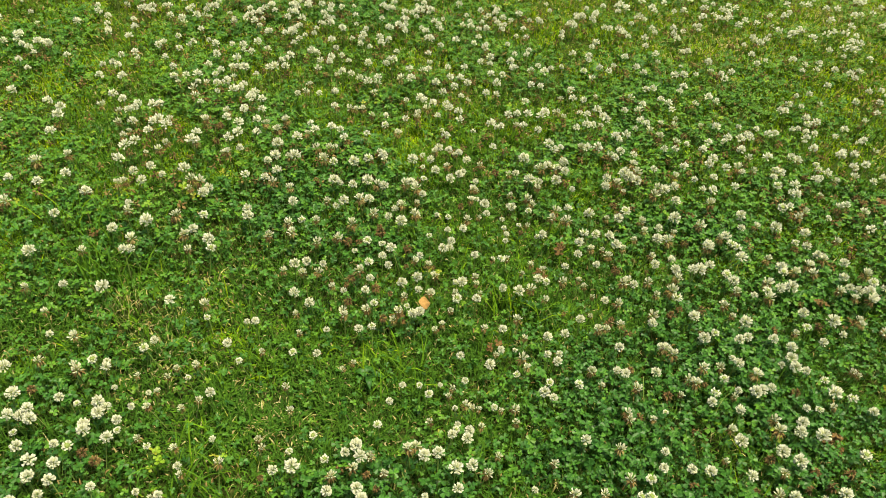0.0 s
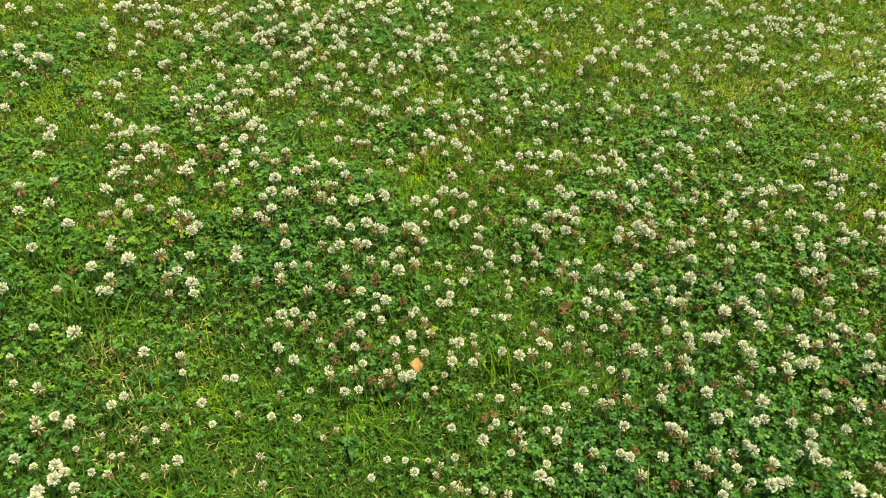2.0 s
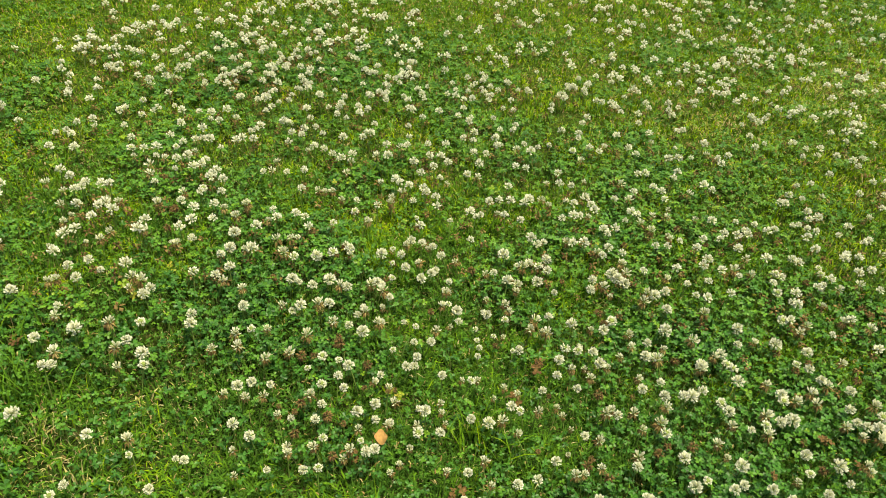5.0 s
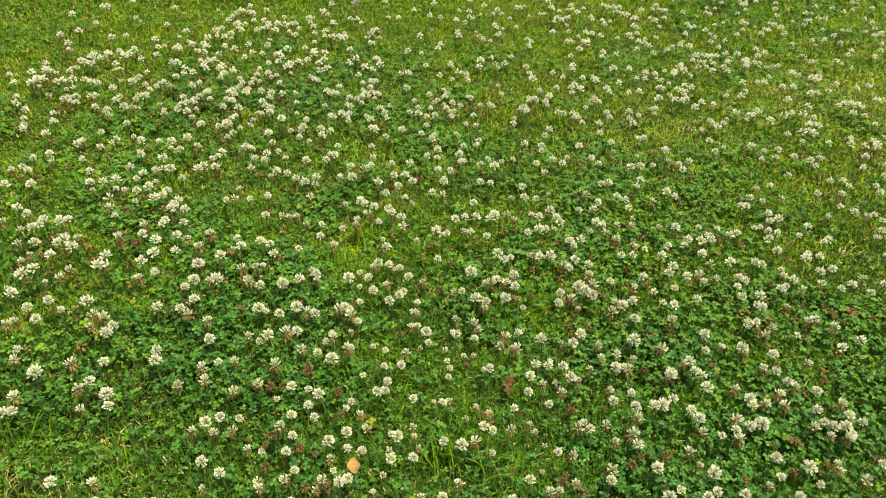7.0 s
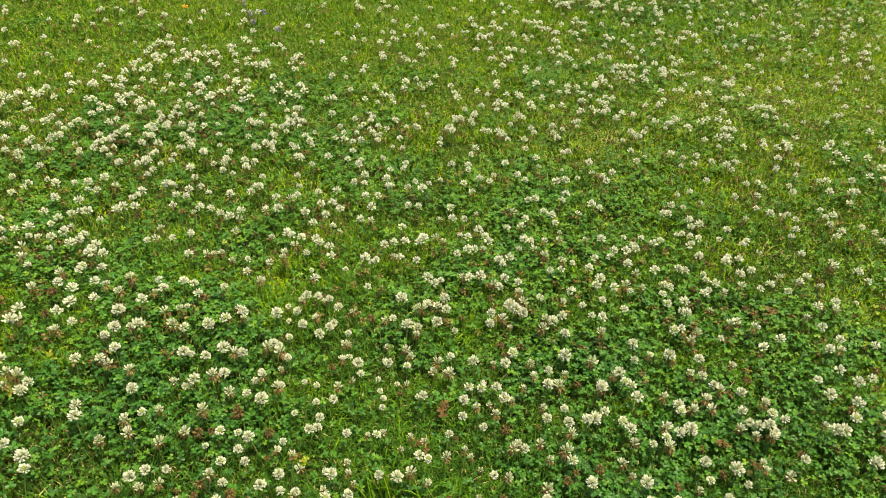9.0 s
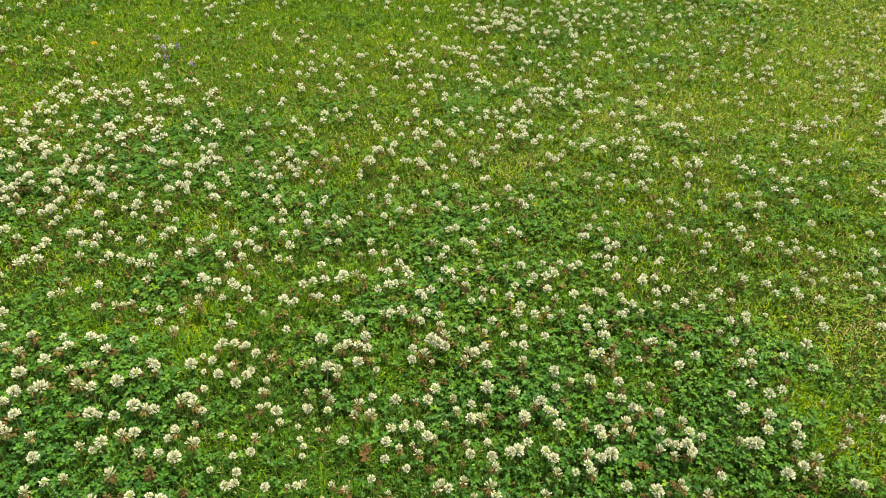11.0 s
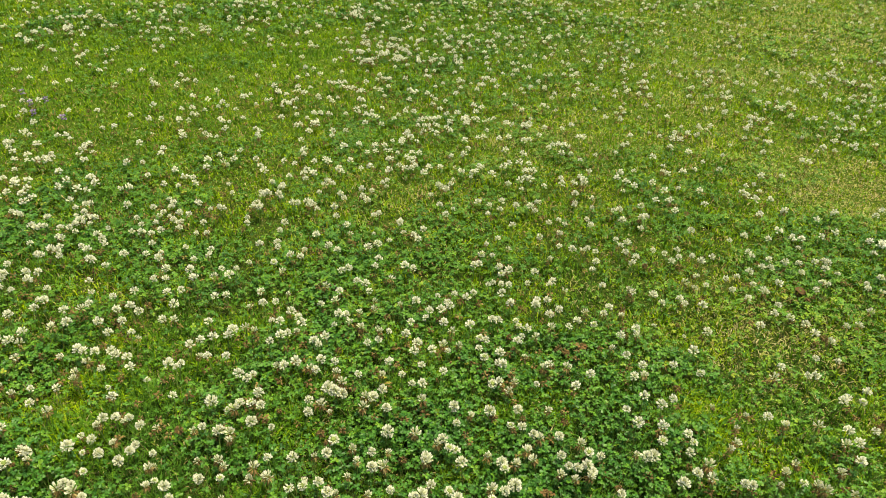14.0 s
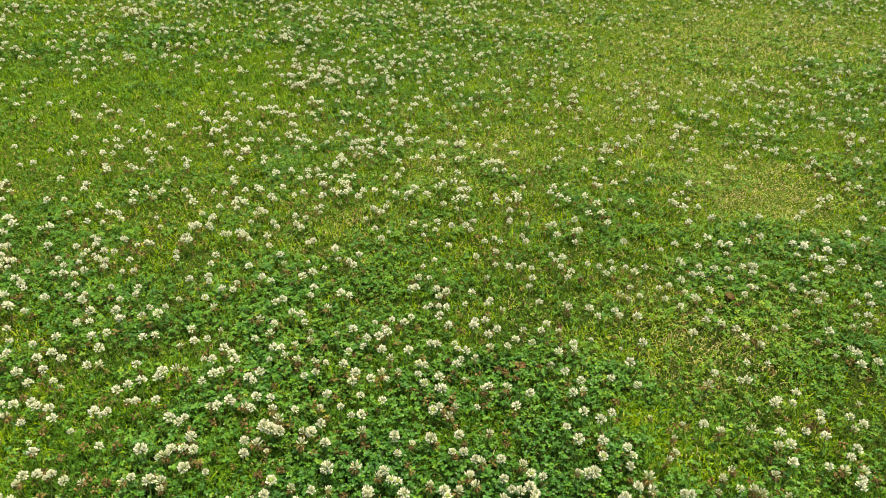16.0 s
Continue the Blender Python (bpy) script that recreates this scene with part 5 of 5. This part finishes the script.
def distant_flowers():
    full = np.array(taken)
    x, y = strewn(720, 0.2, 9.0)
    mates = rng.random(len(x)) < 0.22
    off = rng.normal(0, 0.017, (2, len(x)))
    x, y = np.concatenate([x, (x + off[0])[mates]]), np.concatenate([y, (y + off[1])[mates]])
    rx, ry = around(7000, 2.6)
    x, y = np.concatenate([x, rx]), np.concatenate([y, ry])
    c, d = cover(x, y)
    far = np.hypot(x - 0.1, y - 0.15)
    bloom = 0.10 + 0.42 * c * wave(x, y, 0.20, 6) + 1.1 * np.clip(wave(x, y, 0.06, 7) - 0.45, 0, 1)
    near = np.array([np.min((full[:, 0] - a) ** 2 + (full[:, 1] - b) ** 2) for a, b in zip(x, y)]) ** 0.5
    bloom *= np.where(far < 2.9, 1.15, np.interp(far, [3.0, 4.0], [0.9, 0.6])) * np.interp(near, [0.05, 0.13], [0.08, 1.0])
    charted = (x > -0.3 - 0.42 * y) & (x < 0.5 + 0.75 * y) & (far < 2.2)
    bloom *= np.where(charted, np.interp(far, [1.0, 1.5], [0.15, 0.9]), 1.0)
    bloom *= 1 - 0.75 * np.clip(d - 0.55, 0, 0.45) / 0.45
    for px, py, r, w in BLOOM + BARE:
        bloom *= 1 + w * (1.0 if w > 0 else 0.9) * hump(x, y, px, py, r)
    k = rng.random(len(x)) < bloom
    extra = np.array(farther)
    x, y = np.concatenate([extra[:, 0], x[k]]), np.concatenate([extra[:, 1], y[k]])
    far = np.hypot(x - 0.1, y - 0.15)
    n = len(x)
    groups = []
    kinds = rng.random(n)
    kinds[:len(extra)] = np.where(extra[:, 2] > 0.5, 0.66 * kinds[:len(extra)], 0.66 + 0.34 * kinds[:len(extra)])
    size = 0.66 + 0.46 * rng.random(n) ** 0.75
    high = rng.uniform(0.045, 0.056, n)
    R = turned(rng.uniform(0, 6.28, n), np.abs(rng.normal(0, 0.22, n)), rng.uniform(0, 6.28, n))
    at = np.stack([x, y, swell(x, y) + high], -1)
    for v, (white, top, bottom, count, r, wide, close) in ((v, t) for v in range(10) for t in (
            (True, 3, 106, 22, 0.0089, 0.0019, True), (False, 5, 66, 13, 0.0098, 0.0014, True), (True, 4, 100, 10, 0.0105, 0.0036, False), (False, 5, 66, 6, 0.0104, 0.0029, False))):
            k = (np.floor(kinds * 1000) % 10 == v) & ((kinds < 0.66) == white) & ((far < 1.75) == close)
            if not k.any():
                continue
            P, tris = florets(r, count, top, bottom, 0.90, wide, -0.15, 50 + v)
            m = int(k.sum())
            Q = np.einsum("nij,nkj->nki", R[k], P.reshape(1, -1, 3) * size[k][:, None, None]) + at[k][:, None]
            Q = Q.reshape(m * count, 6, 3)
            tone = petal_tone(rng.uniform(0.0, 0.1, m * count) if white else rng.uniform(0.0, 0.35, m * count))
            groups.append((Q, tris, tone, 0))
            if not white:
                P, tris = florets(0.0092, 6, 98, 155, 0.6, 0.0018, 0.3, 80 + v)
                Q = np.einsum("nij,nkj->nki", R[k], P.reshape(1, -1, 3) * size[k][:, None, None]) + at[k][:, None]
                groups.append((Q.reshape(m * 6, 6, 3), tris, rng.uniform(0, 0.7, m * 6), 1))
    # brown spent heads, sunk beside the white ones
    beside = np.concatenate([full, np.stack([x, y], -1)[len(extra):]])
    beside = np.repeat(beside[np.hypot(beside[:, 0] - 0.1, beside[:, 1] - 0.15) > 0.85], 2, 0)
    beside = beside[rng.random(len(beside)) < 0.12 + 0.55 * wave(beside[:, 0], beside[:, 1], 0.15, 18)]
    m = len(beside)
    bx, by = beside[:, 0] + rng.normal(0, 0.017, m), beside[:, 1] + rng.normal(0, 0.017, m)
    low = np.stack([bx, by, lie(bx, by) + rng.uniform(0.022, 0.036, m)], -1)
    Rb = turned(rng.uniform(0, 6.28, m), np.abs(rng.normal(0, 0.4, m)), rng.uniform(0, 6.28, m))
    for v in range(5):
        k = np.arange(m) % 5 == v
        P, tris = florets(0.0082, 7, 30, 150, 0.6, 0.0022, 0.2, 120 + v)
        Q = np.einsum("nij,nkj->nki", Rb[k], P.reshape(1, -1, 3) * rng.uniform(0.8, 1.2, int(k.sum()))[:, None, None]) + low[k][:, None]
        groups.append((Q.reshape(-1, 6, 3), tris, rng.uniform(0.2, 1.0, int(k.sum()) * 7), 1))
    ring = np.array([(0.001, 0, 0), (-0.0005, 0.00087, 0), (-0.0005, -0.00087, 0)])
    foot = at + np.stack([rng.normal(0, 0.005, n), rng.normal(0, 0.005, n), lie(x, y) - swell(x, y) - high - 0.003], -1)
    stalk = np.concatenate([at[:, None] + ring[None], foot[:, None] + ring[None]], 1)
    groups.append((stalk, [(0, 1, 4), (0, 4, 3), (1, 2, 5), (1, 5, 4), (2, 0, 3), (2, 3, 5)], np.full(n, 0.4), 2))
    tagged(new("clover_flowers", soup("clover_flowers", groups, [PETAL, BROWN, STEM])), "white clover flowers and brown spent ones strewn over the farther lawn", "flower", kind="stuff")


distant_flowers()


# ---- tufts, fallen leaves and other plants ----
def grass_tuft(x, y, count, length, spread, tone):
    root = new("grass_tuft")
    root.location = (x, y, float(lie(x, y)))
    g = rng.normal(0, spread, (count, 2))
    long = length * rng.uniform(0.5, 1.15, count)
    P, tris, tones, _ = blades(x + g[:, 0], y + g[:, 1], long, 0.0024 * rng.uniform(0.7, 1.3, count), np.clip(rng.normal(tone, 0.08, count), 0, 0.6), np.abs(rng.normal(0.55, 0.3, count)), 3)
    P = P - np.array(root.location)
    for k in range(count):
        part("blade", soup("blade", [(P[k:k + 1], tris, tones[k:k + 1], 0)], [GRASS]), root)
    tagged(root, "upright tuft of longer green grass in the lawn", "grass", "grass tufts")


for x, y, count, length, spread, tone in ((-0.44, 0.69, 60, 0.075, 0.018, 0.1), (-0.03, 0.58, 70, 0.055, 0.030, 0.2), (0.13, 0.71, 80, 0.060, 0.025, 0.22), (-0.23, 0.40, 45, 0.075, 0.025, 0.15),
                                        (-0.51, 0.78, 50, 0.070, 0.03, 0.15), (1.21, 3.61, 90, 0.11, 0.08, 0.12), (0.86, 0.72, 50, 0.05, 0.03, 0.3)):
    grass_tuft(x, y, count, length, spread, tone)


def dead_leaf(x, y, high, size, tone, turn, tilt, label):
    """A small curled fallen leaf with a raised rim and a stub of stalk."""
    n = 16
    top = [(0, 0, -0.06)]
    for k in range(n):
        a = 2 * math.pi * (k + 0.5) / n
        cu, sv = math.cos(a), math.sin(a)
        u, v = 0.5 * math.copysign(abs(cu) ** 0.55, cu), 0.42 * math.copysign(abs(sv) ** 0.55, sv) * (1 - 0.12 * cu)
        top.append((u, v, 0.30 * v * v + 0.10 * u * u + 0.03 * math.sin(5 * a)))
    P = np.array(top + [(p[0], p[1], p[2] - 0.03) for p in top])
    m = n + 1
    tris = []
    for k in range(n):
        a, b = 1 + k, 1 + (k + 1) % n
        tris += [(0, a, b), (m, m + b, m + a), (a, m + a, m + b), (a, m + b, b)]
    root = new("fallen_leaf", soup("fallen_leaf", [(P[None] * size, tris, np.array([tone]), 0)], [DEAD], True))
    root.matrix_basis = pose(x, y, float(lie(x, y)) + high, tilt, 6, turn)
    tagged(root, label, "leaf", "fallen leaves")
    stub = [(-0.5 * size, -0.0006, 0), (-0.5 * size, 0.0006, 0), (-0.5 * size, 0, 0.001), (-0.72 * size, 0.001, 0.002)]
    part("stalk", soup("stalk", [(np.array([stub]), [(0, 1, 3), (1, 2, 3), (2, 0, 3), (0, 2, 1)], np.array([0.9]), 0)], [DEAD]), root)


dead_leaf(0.004, 0.676, 0.040, 0.019, 0.0, 70, 35, "small orange-tan fallen leaf caught on the clover")
dead_leaf(1.355, 1.062, 0.030, 0.026, 1.0, 20, 15, "curled dark brown fallen leaf on the grass")


def sprig(x, y, size, mat, low, top, name, label):
    """A clump of withered or yellowed leaves, each leaf a part of it."""
    g = random.Random(int(1000 * x + 77 * y))
    root = new(name)
    root.location = (x, y, float(lie(x, y)))
    shape, tris = clover_shape(True)
    for k in range(5):
        ob = part("leaf", soup("leaf", [(shape[None] * size * g.uniform(0.6, 1.0), tris, np.array([g.uniform(low, top)]), 0)], [mat]), root)
        ob.matrix_basis = pose(g.uniform(-0.7, 0.7) * size, g.uniform(-0.7, 0.7) * size, g.uniform(0.022, 0.036), g.uniform(-40, 40), g.uniform(-40, 40), g.uniform(0, 360))
    part("stem", stem_mesh(0.028, 0.002), root)
    tagged(root, label, "clover", "clumps of " + name.split("_")[0] + " clover")


for x, y, s in ((0.213, 0.840, 0.016), (0.444, 0.961, 0.014), (0.773, 1.023, 0.015), (0.811, 1.036, 0.013), (0.595, 0.761, 0.012), (1.353, 1.038, 0.015), (-0.48, 0.76, 0.013), (0.51, 0.50, 0.016), (-0.03, 0.65, 0.013), (0.17, 0.77, 0.012), (0.10, 0.62, 0.012), (0.62, 0.72, 0.014)):
    sprig(x, y, s, DEAD, 0.45, 0.95, "withered_clover", "small clump of rusty red withered clover leaves")
for x, y, s in ((-0.379, 0.88, 0.015), (-0.365, 0.872, 0.013), (-0.337, 0.934, 0.013), (0.408, 1.012, 0.014), (0.436, 1.056, 0.014), (0.014, 0.757, 0.012), (-0.272, 0.408, 0.012), (0.442, 0.508, 0.012), (-0.204, 0.412, 0.011), (-0.383, 0.884, 0.012)):
    sprig(x, y, s, CLOVER, 0.70, 0.92, "yellowed_clover", "clump of yellowing clover leaves among green ones")


def stalk(x0, y0, z0, x1, y1, z1, thick, tone):
    """A long bowed grass stalk, round in section, from its foot to its tip."""
    P, tris, sides, steps = [], [], 5, 7
    for j in range(steps):
        u = j / (steps - 1)
        bow = math.sin(math.pi * u)
        cx, cy, cz = x0 + (x1 - x0) * u - (y1 - y0) * 0.12 * bow, y0 + (y1 - y0) * u + (x1 - x0) * 0.12 * bow, z0 + (z1 - z0) * u + 0.010 * bow
        for k in range(sides):
            a = 2 * math.pi * k / sides
            w = thick * (1.1 - 0.7 * u)
            P.append((cx + w * math.cos(a), cy, cz + w * math.sin(a)))
    for j in range(steps - 1):
        for k in range(sides):
            a, c = j * sides + k, j * sides + (k + 1) % sides
            tris += [(a, c, c + sides), (a, c + sides, a + sides)]
    foot = np.array([x0, y0, float(lie(x0, y0))])
    root = new("grass_stalk", soup("grass_stalk", [(np.array([P]) - np.array([x0, y0, 0]), tris, np.array([tone]), 0)], [STEM], True))
    root.location = foot
    tagged(root, "long thin pale green grass stalk bowed over the clover", "grass", "grass stalks")


for s in ((-0.298, 0.537, -0.004, -0.336, 0.555, 0.046), (-0.395, 0.504, -0.004, -0.365, 0.515, 0.046), (0.376, 0.532, -0.004, 0.395, 0.558, 0.042), (0.296, 0.532, -0.004, 0.287, 0.57, 0.046),
          (-0.385, 0.474, -0.004, -0.372, 0.452, 0.05), (0.013, 0.826, -0.004, 0.027, 0.841, 0.052), (0.196, 0.682, -0.004, 0.17, 0.698, 0.046), (0.031, 0.731, -0.004, 0.009, 0.735, 0.046),
          (-0.42, 0.903, -0.004, -0.403, 0.931, 0.042), (0.463, 1.169, -0.004, 0.511, 1.221, 0.05), (1.0, 1.166, -0.004, 1.008, 1.22, 0.046)):
    stalk(*s, 0.0011, 0.35)


def purple_spike(x, y, high, label):
    """A square-headed purple wild flower: stem, two leaves and whorls of small lipped flowers."""
    g = random.Random(int(900 * x + 50 * y))
    root = new("purple_wildflower")
    root.matrix_basis = pose(x, y, float(lie(x, y)), g.uniform(-8, 8), g.uniform(-8, 8), g.uniform(0, 360))
    part("stem", stem_mesh(high, 0.006), root)
    for k in range(2):
        P, tris = florets(0.0095, 8, 55, 105, 0.7, 0.0024, 0.1, 300 + k)
        part("whorl", soup("whorl", [(P + np.array([0.006, 0, high - 0.011 * k]), tris, np.random.default_rng(k).uniform(0, 1, 8), 0)], [PURPLE]), root)
    tagged(root, label, "flower", "purple wildflowers")


for x, y, h in ((-0.281, 2.671, 0.060), (-0.256, 2.575, 0.054), (-0.244, 2.492, 0.052), (-0.213, 2.593, 0.056), (-0.149, 2.439, 0.052)):
    purple_spike(x, y, h, "slender purple wildflower spike standing in yellow-green grass")


def yellow_flower(x, y, high):
    root = new("yellow_wildflower")
    root.location = (x, y, float(lie(x, y)))
    part("stem", stem_mesh(high, 0.004), root)
    P, tris = florets(0.012, 14, 40, 90, 0.65, 0.0028, 0.0, 77)
    part("flower_head", soup("flower_head", [(P + np.array([0.004, 0, high]), tris, np.full(14, 0.3), 0)], [YELLOW]), root)
    tagged(root, "small orange-yellow wildflower in the lawn", "flower")


yellow_flower(-0.483, 2.644, 0.036)


def plantain(x, y, size, leaves):
    root = new("plantain")
    root.location = (x, y, float(lie(x, y)))
    g = random.Random(3)
    for k in range(leaves):
        P, tris = [], []
        for j in range(6):
            u = j / 5
            w = size * 0.22 * math.sin(math.pi * (0.12 + 0.86 * u)) ** 0.8
            z = 0.012 + 0.010 * math.sin(2.6 * u) - 0.006 * u
            P += [(size * u, w, z + 0.002), (size * u, 0, z), (size * u, -w, z + 0.002)]
        for j in range(5):
            b = 3 * j
            tris += [(b, b + 1, b + 4), (b, b + 4, b + 3), (b + 1, b + 2, b + 5), (b + 1, b + 5, b + 4)]
        ob = part("leaf", soup("leaf", [(np.array([P]), tris, np.array([g.uniform(0.0, 0.15)]), 0)], [CLOVER], True), root)
        ob.rotation_euler = (0, 0, 2 * math.pi * k / leaves + g.uniform(-0.4, 0.4))
    tagged(root, "low rosette of broad dark green weed leaves", "weed")


plantain(-0.06, 0.56, 0.020, 4)
